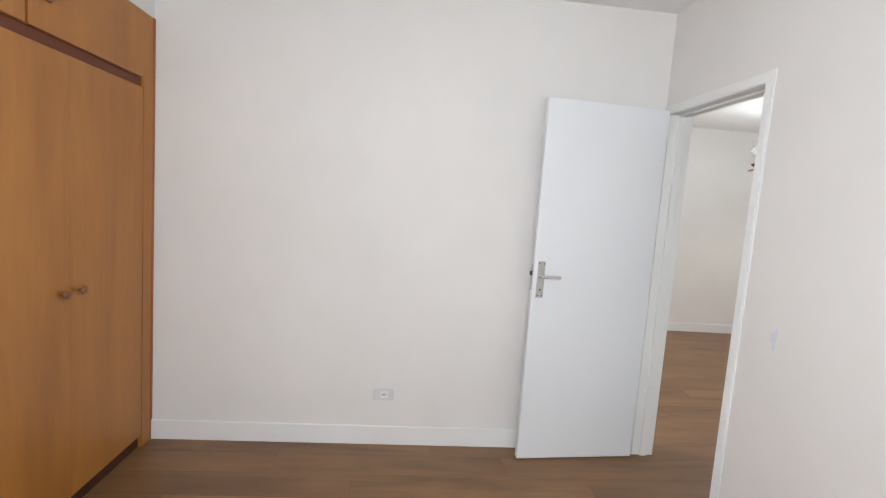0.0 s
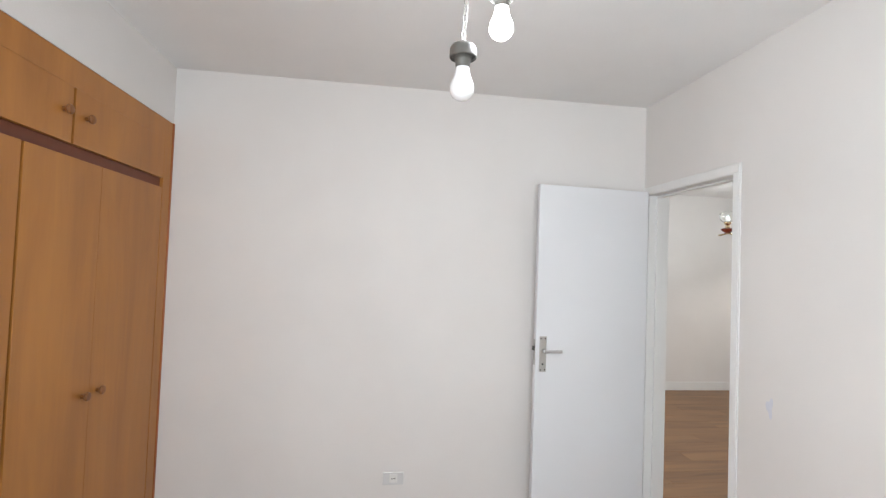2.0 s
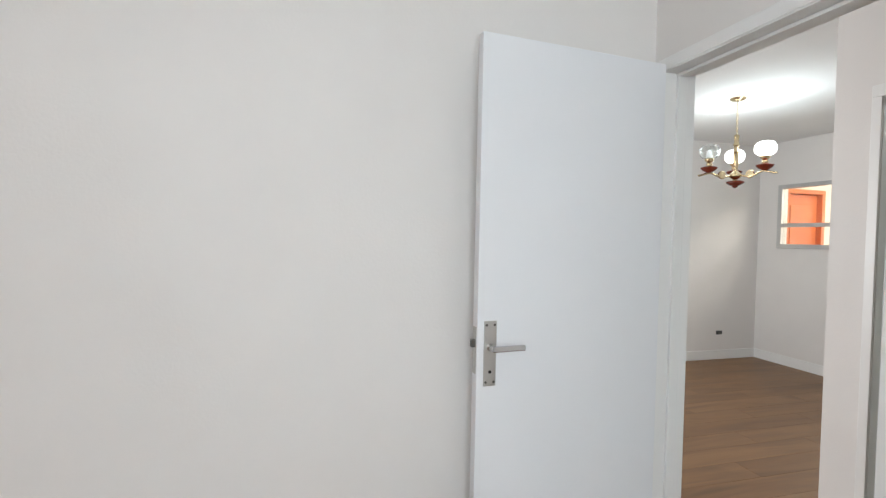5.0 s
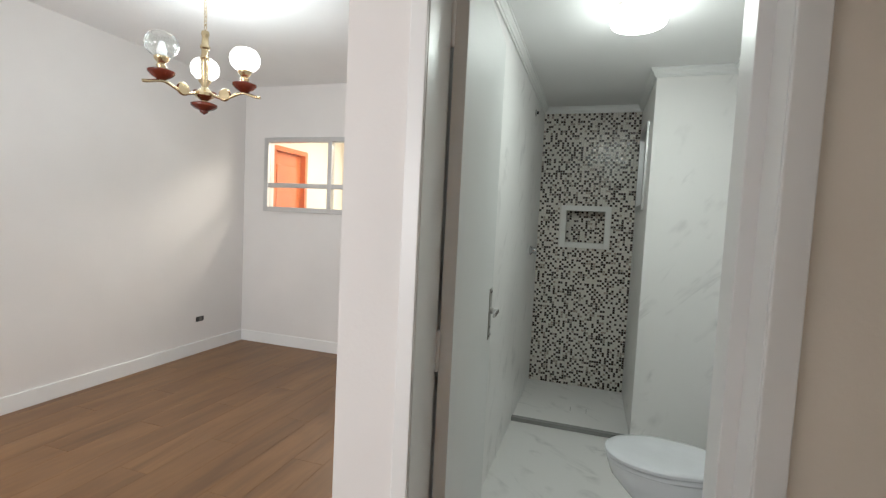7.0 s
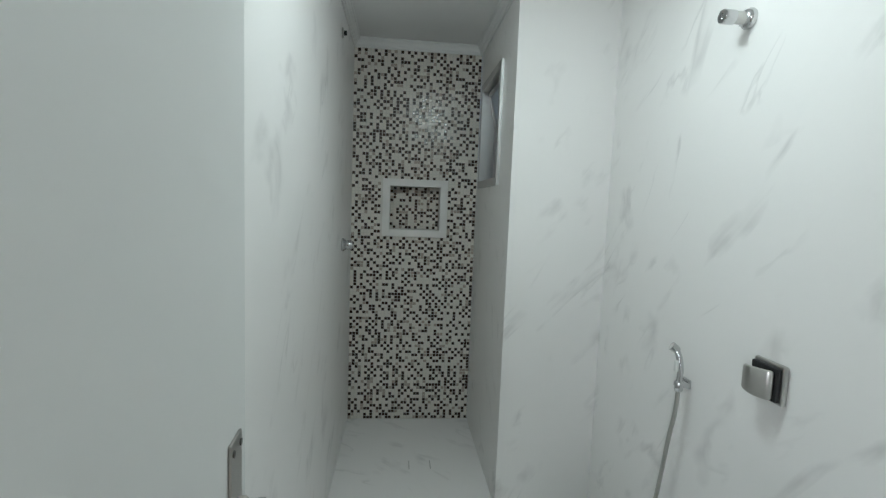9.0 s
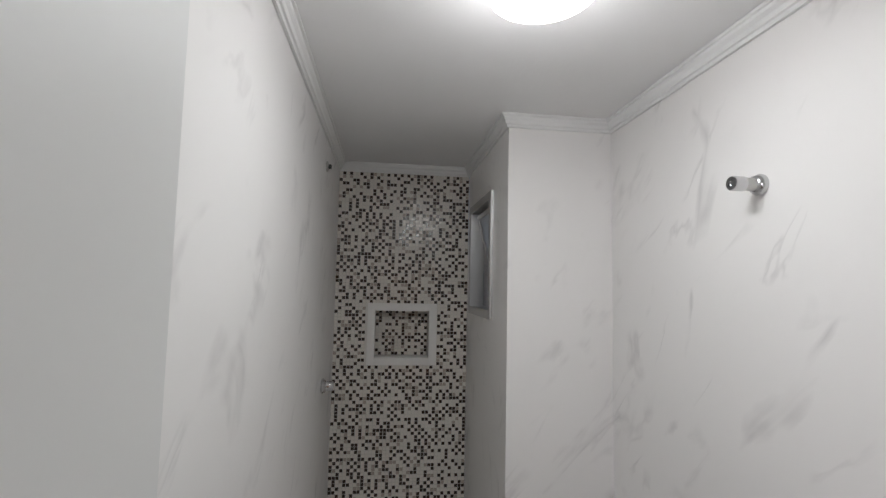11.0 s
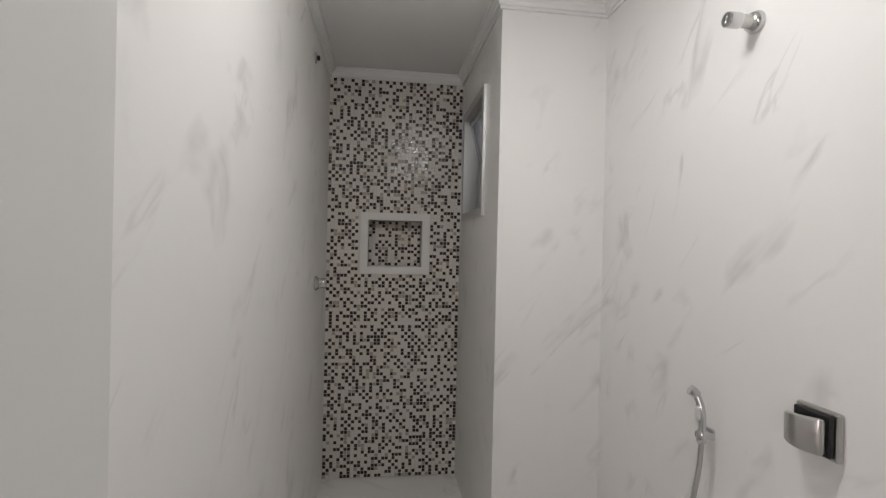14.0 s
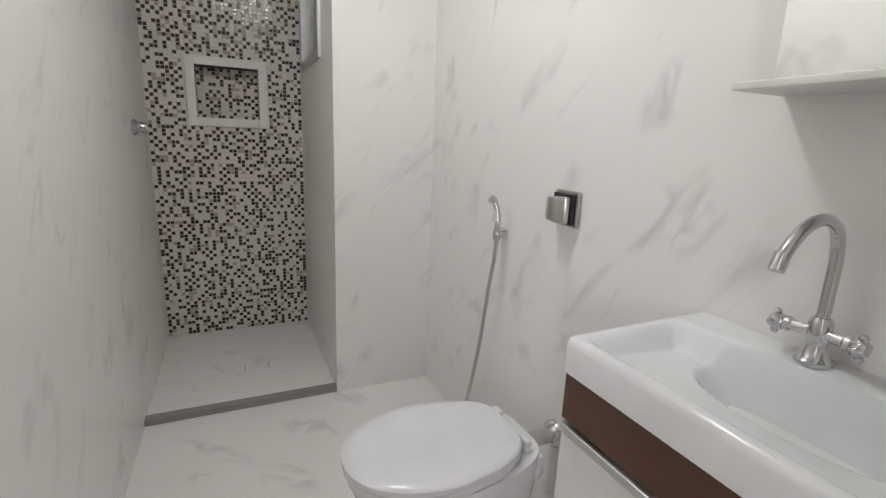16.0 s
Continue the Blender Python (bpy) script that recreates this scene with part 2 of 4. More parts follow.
def tube(points, radius, steps=12, closed_ends=True):
    """A round bar along a smooth line through the points."""
    pts = [Vector(p) for p in points]
    line = []
    for i in range(len(pts) - 1):
        p0, p1, p2, p3 = pts[max(i - 1, 0)], pts[i], pts[i + 1], pts[min(i + 2, len(pts) - 1)]
        for k in range(6):
            t = k / 6
            line.append(0.5 * (2 * p1 + (p2 - p0) * t + (2 * p0 - 5 * p1 + 4 * p2 - p3) * t * t + (3 * p1 - p0 - 3 * p2 + p3) * t ** 3))
    line.append(pts[-1])
    bm = bmesh.new()
    rings = []
    side = None
    for i, p in enumerate(line):
        d = (line[min(i + 1, len(line) - 1)] - line[max(i - 1, 0)]).normalized()
        if side is None:
            side = d.cross(Vector((0.31, 0.2, 0.93))).normalized()
        side = (side - d * side.dot(d)).normalized()
        up = d.cross(side)
        rings.append([bm.verts.new(p + radius * (side * math.cos(2 * math.pi * k / steps) + up * math.sin(2 * math.pi * k / steps))) for k in range(steps)])
    for a, b in zip(rings, rings[1:]):
        for k in range(steps):
            bm.faces.new((a[k], a[(k + 1) % steps], b[(k + 1) % steps], b[k]))
    if closed_ends:
        bm.faces.new(rings[0])
        bm.faces.new(rings[-1])
    bmesh.ops.recalc_face_normals(bm, faces=bm.faces)
    return bm


def turned(bm, m):
    bmesh.ops.transform(bm, matrix=m, verts=bm.verts)
    return bm


def mesh_of(name, bm, material, smooth=False):
    me = bpy.data.meshes.new(name)
    bm.to_mesh(me)
    bm.free()
    me.materials.append(material)
    if smooth:
        me.polygons.foreach_set("use_smooth", [True] * len(me.polygons))
    return me


def thing(name, x, y, z, label, category, group="", kind=""):
    ob = new(name)
    ob.location = (x, y, z)
    ob.empty_display_size = 0.1
    return tagged(ob, label, category, group, kind)


def part(name, bm, material, parent, label="", smooth=False):
    """One mesh under a thing or a part; bm in world coordinates."""
    ob = new(name, mesh_of(name, bm, material, smooth))
    ob.parent = parent
    if parent.type == "EMPTY":
        ob.matrix_parent_inverse = Matrix.Translation(-Vector(parent.location))
    if smooth:
        ob.data.set_sharp_from_angle(angle=radians(38))
    return tagged(ob, label)


def structure(name, bm, material, label="", smooth=False):
    ob = new(name, mesh_of(name, bm, material, smooth))
    if smooth:
        ob.data.set_sharp_from_angle(angle=radians(38))
    return tagged(ob, label, name.rstrip("_0123456789").split("_")[0], "", "structure")


# ---- plan ----
H = 2.67           # rooms
HB = 2.40          # bathroom
YS = -1.235        # bathroom south wall
XM = 4.24          # mosaic wall
XC, YC = 3.325, -0.783   # corner of the boxed shaft
XL, YL = 4.162, 3.086    # living room corner
YW = -3.45         # bedroom window wall
XF = -2.895        # wardrobe front

# ---- walls ----
structure("wall_north", boxes((-3.6, 0.0, 0.0, 0.12, 0, H)), M_WALL, "warm off-white painted bedroom wall")
structure("wall_east", boxes((0, 0.13, YW - 0.15, -0.828, 0, H), (0, 0.13, -0.828, -0.01, 2.14, H), (0, 0.13, -0.01, 0.12, 0, H)), M_WALL,
          "off-white painted wall with a doorway")
structure("wall_south", boxes((-3.6, -2.4, YW - 0.15, YW, 0, H), (-0.5, 0, YW - 0.15, YW, 0, H), (-2.4, -0.5, YW - 0.15, YW, 0, 0.95),
                              (-2.4, -0.5, YW - 0.15, YW, 2.15, H)), M_WALL, "painted bedroom wall with a window opening")
structure("wall_west", boxes((-3.75, -3.6, YW - 0.15, 0.12, 0, H)), M_WALL, "painted wall behind the wardrobe")
structure("bulkhead_wall", boxes((-3.6, XF - 0.004, YW, 0, 2.345, H)), M_WALL, "off-white wall above the wardrobe")
# living room and passage
structure("wall_living_north", boxes((-2.0, XL + 0.13, YL, YL + 0.13, 0, H)), M_WALL, "off-white painted living room wall")
WY0, WY1, WZ0, WZ1 = 1.30, 2.815, 1.415, 2.14
structure("wall_living_east", boxes((XL, XL + 0.13, WY1, YL, 0, H), (XL, XL + 0.13, 0.092, WY0, 0, H), (XL, XL + 0.13, WY0, WY1, 0, WZ0),
                                    (XL, XL + 0.13, WY0, WY1, WZ1, H)), M_WALL, "off-white painted wall with a high inner window")
# west end is out of view; its opening is added to let daylight in
structure("wall_living_west", boxes((-2.13, -2.0, 0.12, 0.65, 0, H), (-2.13, -2.0, 2.55, YL + 0.13, 0, H), (-2.13, -2.0, 0.65, 2.55, 0, 0.85),
                                    (-2.13, -2.0, 0.65, 2.55, 2.15, H)), M_WALL, "unseen painted wall with an opening added for daylight")
# end wall out of view, brought near to bounce light into the passage
structure("wall_passage_south", boxes((0.13, 1.075, -1.2, -1.1, 0, H)), M_HALL, "unseen painted end wall, set close to bounce light")
JL, JR = -0.110, -0.752     # bathroom doorway
structure("wall_passage_side", boxes((1.075, 1.205, -1.2, JR - 0.030, 0, H)), M_HALL, "passage wall, its paint tinted beige for warm shade")
structure("wall_passage_east", boxes((1.075, 1.205, JL + 0.004, 0.092, 0, H), (1.075, 1.205, JR - 0.030, JL + 0.004, 2.10, H)), M_WALL,
          "painted passage wall with the bathroom doorway")
structure("wall_living_south", boxes((1.205, XL, 0.03, 0.092, 0, H)), M_WALL, "painted wall between living room and bathroom")
# bathroom
structure("wall_bath_north", boxes((1.205, XM + 0.1, 0.0, 0.027, 0, HB)), M_MARBLE_N, "white marble-look tiled bathroom wall with grey veins")
structure("wall_bath_south", boxes((1.205, XM + 0.1, YS - 0.1, YS, 0, HB)), M_MARBLE_S, "white marble-look tiled bathroom wall with grey veins")
structure("wall_bath_west", boxes((1.206, 1.216, YS, JR - 0.076, 0, HB), (1.206, 1.216, JL + 0.041, 0, 0, HB)), M_MARBLE_S, "tiled wall beside the bathroom door")
structure("shaft_front", boxes((XC, XC + 0.1, YS, YC, 0, HB)), M_MARBLE_S, "marble-look tiled front of a boxed shaft")
VX0, VX1, VZ0, VZ1 = 3.60, 4.125, 1.54, 2.125
structure("shaft_side", boxes((XC + 0.1, VX0, YC - 0.12, YC, 0, HB), (VX1, XM, YC - 0.12, YC, 0, HB), (VX0, VX1, YC - 0.12, YC, 0, VZ0), (VX0, VX1, YC - 0.12, YC, VZ1, HB)),
          M_MARBLE_N, "marble-look tiled side of the shaft with a small window")
NY0, NY1, NZ0, NZ1 = -0.598, -0.193, 1.212, 1.572     # niche, outer edge of its frame
FR = 0.045
structure("wall_mosaic", boxes((XM + 0.004, XM + 0.12, NY1 - FR, 0.0, 0, HB), (XM + 0.004, XM + 0.12, YC, NY0 + FR, 0, HB),
                               (XM + 0.004, XM + 0.12, NY0 + FR, NY1 - FR, 0, NZ0 + FR), (XM + 0.004, XM + 0.12, NY0 + FR, NY1 - FR, NZ1 - FR, HB),
                               (XM + 0.10, XM + 0.16, NY0, NY1, NZ0, NZ1)), M_GROUT, "shower wall behind the mosaic tiles")

# ---- ceilings ----
structure("ceiling", boxes((-3.6, 1.2, YW - 0.15, 0.12, H, H + 0.1), (-2.13, XL + 0.13, 0.12, YL + 0.13, H, H + 0.1)), M_CEIL, "white painted ceiling")
structure("ceiling_bath", boxes((1.2, XM + 0.16, YS - 0.1, 0.027, HB, HB + 0.1)), M_CEIL_BATH, "white lightly textured bathroom ceiling")


def cornice(name, p0, p1, out, ends=(0, 0)):
    """A stepped plaster cornice from p0 to p1 under the bathroom ceiling; out points into the room."""
    prof = [(0, 0.072), (0.012, 0.072), (0.014, 0.058), (0.022, 0.055), (0.026, 0.038), (0.036, 0.026), (0.038, 0.014), (0.047, 0.012), (0.047, 0.0), (0, 0)]
    prof = [(u * 0.78, v * 0.74) for u, v in prof]
    a, b, o = Vector((*p0, HB)), Vector((*p1, HB)), Vector((*out, 0))
    d = (b - a).normalized()
    bm = bmesh.new()
    rows = []
    for p, e, s in ((a, ends[0], -1), (b, ends[1], 1)):
        rows.append([bm.verts.new(p + o * (u + 0.001) + Vector((0, 0, -v - 0.001)) + d * s * e * u) for u, v in prof])
    k = len(prof)
    for i in range(k):
        bm.faces.new((rows[0][i], rows[0][(i + 1) % k], rows[1][(i + 1) % k], rows[1][i]))
    bm.faces.new(rows[0])
    bm.faces.new(rows[1])
    bmesh.ops.recalc_face_normals(bm, faces=bm.faces)
    return structure(name, bm, M_TRIM, "white stepped plaster cornice")


cornice("cornice_north", (1.22, 0), (XM, 0), (0, -1), (0, -1))
cornice("cornice_mosaic", (XM, 0), (XM, YC), (-1, 0), (-1, -1))
cornice("cornice_shaft_side", (XM, YC), (XC, YC), (0, 1), (-1, 1))
cornice("cornice_shaft_front", (XC, YC), (XC, YS), (-1, 0), (1, -1))
cornice("cornice_south", (XC, YS), (1.22, YS), (0, 1), (-1, 0))

# ---- bathroom floor, step, drain ----
structure("floor_bath", boxes((1.09, XM, YS, 0, -0.06, 0.0)), M_MARBLE_F, "white marble-look bathroom floor tiles")
structure("shower_floor", boxes((XC + 0.045, XM, YC, 0, 0.0, 0.012)), M_MARBLE_F, "white tiled shower floor")
structure("shower_sill", boxes((XC, XC + 0.044, YC, 0, 0.0, 0.028), bevel=0.003), M_SILL, "narrow grey stone shower sill")
drain = thing("floor_drain", 3.69, -0.445, 0.012, "tiled-in square shower drain with thin steel edges", "drain")
part("edge_strip", boxes((3.655, 3.735, -0.392, -0.387, 0.012, 0.0135)), M_STEEL, drain)
part("edge_strip", boxes((3.655, 3.735, -0.506, -0.501, 0.012, 0.0135)), M_STEEL, drain)
part("cover_tile", boxes((3.655, 3.735, -0.500, -0.393, 0.012, 0.013)), M_MARBLE_F, drain)


# ---- skirtings ----
def skirting(name, x0, x1, y0, y1):
    bm = boxes((x0, x1, y0, y1, 0.001, 0.115))
    top = [e for e in bm.edges if all(v.co.z > 0.1 for v in e.verts)]
    bmesh.ops.bevel(bm, geom=top, offset=0.006, segments=3, profile=0.5, affect="EDGES")
    structure(name, bm, M_TRIM, "white painted skirting board")


skirting("baseboard_north", XF + 0.002, -0.002, -0.016, -0.001)
skirting("baseboard_east", -0.016, -0.001, YW, -0.833)
skirting("baseboard_living_north", -2.0, XL, YL - 0.016, YL - 0.001)
skirting("baseboard_living_east", XL - 0.016, XL - 0.001, 0.11, YL - 0.016)
skirting("baseboard_living_south", 1.08, XL, 0.093, 0.108)
skirting("baseboard_passage", 1.059, 1.074, -1.1, -0.836)


# ---- doors ----
def lever_set(leaf, m, toward, drop=0.125, k=1.0):
    """A steel backplate with a lever, keyhole and screws on the face y = 0 of the leaf; drop: how far the plate reaches down; k: size of the lever; toward: +1 or -1, the way that the lever points along x."""
    plate = part("backplate", turned(boxes((-0.022, 0.022, -0.004, 0, -drop, 0.085), bevel=0.0015), m), M_STEEL, leaf, "brushed steel backplate")
    for sx, sz in ((-0.014, 0.072), (0.014, 0.072), (-0.014, 0.013 - drop), (0.014, 0.013 - drop)):
        part("screw", turned(lathe([(0.0, -0.002), (0.0042, -0.0015), (0.0042, 0.001)], (sx, -0.004, sz), (0, 1, 0), 10), m), M_SOCKET, plate)
    part("keyhole", turned(lathe([(0.0, -0.0016), (0.0055, -0.0012), (0.0055, 0.001)], (0, -0.004, 0.046 - drop), (0, 1, 0), 12), m), M_DARK, plate)
    part("rose", turned(lathe([(0.012, 0), (0.012, -0.008), (0.009, -0.012)], (0, -0.004, 0), (0, 1, 0), 18), m), M_STEEL, plate)
    lever = bmesh.new()
    box(lever, -0.008, 0.008, -0.036, -0.008, -0.008, 0.008, 0.003)
    box(lever, min(0, toward * 0.10) - 0.008, max(0, toward * 0.10) + 0.008, -0.042, -0.030, -0.009, 0.009, 0.003)
    part("lever", turned(lever, m @ Matrix.Scale(k, 4)), M_CHROME, leaf, "straight chrome lever")


# bedroom door: hinged by the corner, swung flat against the north wall, face to the room
BED_HINGE = (-0.026, -0.094, 0.0)
bed_angle = math.atan2(-0.147 + 0.092, -0.75 + 0.03)
bed = thing("door_1", *BED_HINGE, "white flush bedroom door standing wide open", "door", "", "structure")


def door_parts(leaf, m, width, height, inset, lever_z, drop=0.125, k=1.0, enamel=M_DOOR):
    """A plain leaf with a lever set on both faces; local x runs from the hinge to the free edge."""
    part("leaf", turned(boxes((0.003, width, 0, 0.035, 0.008, height), bevel=0.002), m), enamel, leaf)
    lever_set(leaf, m @ Matrix.Translation((width - inset, 0, lever_z)), -1, drop, k)
    lever_set(leaf, m @ Matrix.Translation((width - inset, 0.035, lever_z)) @ Matrix.Rotation(math.pi, 4, "Z"), 1, drop, k)
    part("latch", turned(boxes((width - 0.001, width + 0.002, 0.006, 0.029, 1.02, 1.17)), m), M_STEEL, leaf)
    part("latch_bolt", turned(boxes((width, width + 0.014, 0.010, 0.025, 1.105, 1.13), bevel=0.002), m), M_SOCKET, leaf)
    for z in (0.25, 1.06, 1.875):
        part("hinge", turned(lathe([(0.004, -0.054), (0.0065, -0.05), (0.0065, 0.05), (0.004, 0.054)], (0.002, 0.0395, z), (0, 0, 1), 12), m), M_TRIM, leaf, "white painted hinge")


# the leaf's x axis points to the free edge; its visible face is the one to the south
m_bed = Matrix.Translation(BED_HINGE) @ Matrix.Rotation(bed_angle, 4, "Z")
door_parts(bed, m_bed @ Matrix.Diagonal((1, -1, 1, 1)), 0.735, 2.10, 0.045, 1.105)

frame_bed = thing("door_frame", 0, -0.415, 0, "white painted wooden door frame of the bedroom", "door frame", "", "structure")
for name, b in (("jamb", (-0.006, 0.133, -0.062, -0.012, 0.0, 2.085)), ("jamb", (-0.006, 0.133, -0.826, -0.788, 0.0, 2.085)),
                ("head", (-0.006, 0.133, -0.826, -0.012, 2.0851, 2.138)), ("stop", (0.045, 0.085, -0.074, -0.0621, 0.0, 2.084)),
                ("stop", (0.045, 0.085, -0.7879, -0.780, 0.0, 2.084)), ("stop", (0.045, 0.085, -0.780, -0.074, 2.072, 2.084))):
    part(name, boxes(b, bevel=0.002), M_TRIM, frame_bed)
for name, b in (("casing", (-0.010, -0.0065, -0.058, -0.004, 0.0, 2.09)), ("casing", (-0.010, -0.0065, -0.820, -0.782, 0.0, 2.09)),
                ("casing", (-0.010, -0.0065, -0.820, -0.004, 2.0901, 2.132))):
    part(name, boxes(b, bevel=0.003), M_TRIM, frame_bed)

part("strike_plate", boxes((0.006, 0.03, -0.7879, -0.7855, 1.03, 1.19), bevel=0.001), M_STEEL, frame_bed, "steel strike plate")

# two small repaired spots on the wall by the door
M_PATCH = painted("bluish_filler", (0.69, 0.70, 0.755), 0.7, 0.2)
for z, s in ((1.03, 1.0), (0.255, 0.8)):
    spot = lathe([(0.0, 0.0004), (0.017 * s, 0.0004), (0.015 * s, 0.0014), (0.0, 0.0018)], (0, 0, 0), (-1, 0, 0), 20)
    for v in spot.verts:
        k = 1 + 0.35 * math.sin(3 * math.atan2(v.co.z, v.co.y) + z)
        v.co.y, v.co.z = -1.005 + v.co.y * k, z + 2.3 * v.co.z * k
    tagged(new("filler_patch", mesh_of("filler_patch", spot, M_PATCH)), "small bluish filler patch on the painted wall", "wall patch", "filler patches by the door")

# bathroom door: opens inwards, nearly flat along the north wall
m_bath = Matrix.Translation((1.222, -0.152, 0)) @ Matrix.Rotation(radians(3.4), 4, "Z")
bath_door = thing("door_2", 1.222, -0.152, 0, "white flush bathroom door standing open along the tiled wall", "door", "", "structure")
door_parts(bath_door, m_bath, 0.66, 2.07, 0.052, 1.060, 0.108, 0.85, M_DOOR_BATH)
frame_bath = thing("door_frame", 1.14, -0.44, 0, "white painted wooden door frame of the bathroom", "door frame", "", "structure")
for name, b in (("jamb", (1.066, 1.220, JL, JL + 0.040, 0.0, 2.085)), ("rebate", (1.2201, 1.262, JL + 0.010, JL + 0.040, 0.0, 2.085)),
                ("jamb", (1.066, 1.16, JR - 0.074, JR - 0.024, 0.0, 2.085)), ("rebate", (1.1601, 1.262, JR - 0.074, JR + 0.006, 0.0, 2.085)),
                ("head", (1.066, 1.206, JR - 0.074, JL + 0.040, 2.0851, 2.138))):
    part(name, boxes(b, bevel=0.002), M_TRIM, frame_bath)
for name, b in (("casing", (1.055, 1.0655, JL + 0.001, JL + 0.041, 0.0, 2.09)), ("casing", (1.055, 1.0655, JR - 0.078, JR - 0.025, 0.0, 2.09)),
                ("casing", (1.055, 1.0655, JR - 0.078, JL + 0.041, 2.0901, 2.142))):
    part(name, boxes(b, bevel=0.003), M_TRIM, frame_bath)
structure("threshold", boxes((1.076, 1.204, JR, JL, 0.0, 0.008), bevel=0.002), M_SILL, "grey stone bathroom threshold")

# ---- wardrobe ----
ward = thing("wardrobe", -3.2, -1.7, 0, "large built-in honey-coloured wooden wardrobe with round knobs", "wardrobe")
part("carcass", boxes((-3.59, XF - 0.022, YW + 0.005, -0.004, 0.0, 2.34)), M_CARCASS, ward)
part("end_panel", boxes((XF - 0.0215, XF + 0.004, -0.022, -0.0025, 0.0, 2.343), bevel=0.002), M_WOOD_EDGE, ward, "darker vertical end strip")
part("stile", boxes((XF - 0.0215, XF, -0.104, -0.0225, 0.0, 2.34)), M_WOOD, ward)
part("top_rail", boxes((XF - 0.0215, XF, YW + 0.005, -0.1045, 2.2343, 2.34)), M_WOOD, ward)
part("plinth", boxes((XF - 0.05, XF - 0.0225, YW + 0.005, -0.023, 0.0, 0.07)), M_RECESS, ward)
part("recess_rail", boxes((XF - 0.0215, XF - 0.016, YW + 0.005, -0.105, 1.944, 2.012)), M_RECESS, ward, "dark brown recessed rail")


def knob(parent, y, z):
    part("knob", lathe([(0.0085, -0.001), (0.0085, 0.012), (0.017, 0.018), (0.0195, 0.024), (0.016, 0.030), (0.0, 0.032)], (XF, y, z), (1, 0, 0), 18), M_KNOB, parent, "round turned wooden knob", True)


def ward_door(y0, y1, z0, z1, ky, kz, wide):
    """wide: +1 or -1, the side whose joint has opened."""
    g0, g1 = (0.007, 0.0006) if wide < 0 else (0.0006, 0.007)
    d = part("door", boxes((XF - 0.0215, XF, y0 + g0, y1 - g1, z0, z1), bevel=0.0006), M_WOOD, ward)
    knob(d, ky, kz)


lower = [-0.1045, -0.656, -1.105, -1.656, -2.105, -2.656, -3.105]
for i, (b, a) in enumerate(zip(lower, lower[1:])):
    ward_door(a, b, 0.075, 1.962, (a + 0.052) if i % 2 == 0 else (b - 0.052), 0.995, -1 if i % 2 else 1)
upper = [-0.1045, -0.86, -1.60, -2.35, -3.105]
for i, (b, a) in enumerate(zip(upper, upper[1:])):
    ward_door(a, b, 2.014, 2.234, (a + 0.075) if i % 2 == 0 else (b - 0.06), 2.132, 1 if i % 2 else -1)
part("stile", boxes((XF - 0.0215, XF, YW + 0.005, -3.1065, 0.0, 2.234), bevel=0.002), M_WOOD, ward)

# ---- bulbs on chains ----
BULB = [(0.0, 0.0), (0.014, 0.002), (0.0235, 0.009), (0.0290, 0.019), (0.0302, 0.029), (0.0285, 0.040), (0.0245, 0.050), (0.0205, 0.059), (0.0182, 0.070), (0.0165, 0.082)]


def hanging_bulb(x, y, z, lit, sway):
    """z is the bottom of the bulb."""
    t = thing("pendant_bulb", x, y, z, "lit white bulb in a grey socket on a thin chain" if lit else "unlit white bulb in a grey socket on a thin chain", "lamp", "pair of hanging bulbs")
    part("bulb", lathe(BULB, (x, y, z)), M_BULB_ON if lit else M_BULB_OFF, t, "glowing bulb" if lit else "", True).visible_shadow = not lit
    part("socket", lathe([(0.0, 0.079), (0.0175, 0.08), (0.0185, 0.096), (0.021, 0.099), (0.021, 0.108), (0.029, 0.110), (0.0315, 0.104), (0.0335, 0.106), (0.0335, 0.126), (0.029, 0.134), (0.014, 0.141), (0.006, 0.148), (0.0, 0.148)], (x, y, z)), M_SOCKET, t, "", True)
    z0, n = z + 0.150, int((H - 0.012 - z - 0.15) / 0.021)
    bm = bmesh.new()
    for i in range(n):
        c = z0 + 0.0105 + i * (H - 0.012 - z0) / n
        ring = tube([(math.cos(a) * 0.006, 0, math.sin(a) * 0.013) for a in [k * math.pi / 4 for k in range(9)]], 0.0016, 6, False)
        turned(ring, Matrix.Translation((x + sway * (i / n), y, c)) @ Matrix.Rotation(radians(90 * (i % 2) + 25), 4, "Z"))
        me = bpy.data.meshes.new("link")
        ring.to_mesh(me)
        ring.free()
        bm.from_mesh(me)
        bpy.data.meshes.remove(me)
    part("chain", bm, M_STEEL, t, "thin steel chain")
    part("flex", tube([(x, y, z + 0.148), (x + 0.008, y + 0.004, z + 0.24), (x - 0.003, y, z + 0.36), (x + sway, y, H - 0.01)], 0.0013, 6), M_PLASTIC, t, "white flex")
    part("ceiling_hook", lathe([(0.022, 0.0), (0.022, -0.006), (0.006, -0.014), (0.0, -0.014)], (x + sway, y, H - 0.0005)), M_STEEL, t)


hanging_bulb(-1.507, -1.72, 1.998, False, 0.02)
hanging_bulb(-1.414, -1.72, 2.158, True, 0.0)


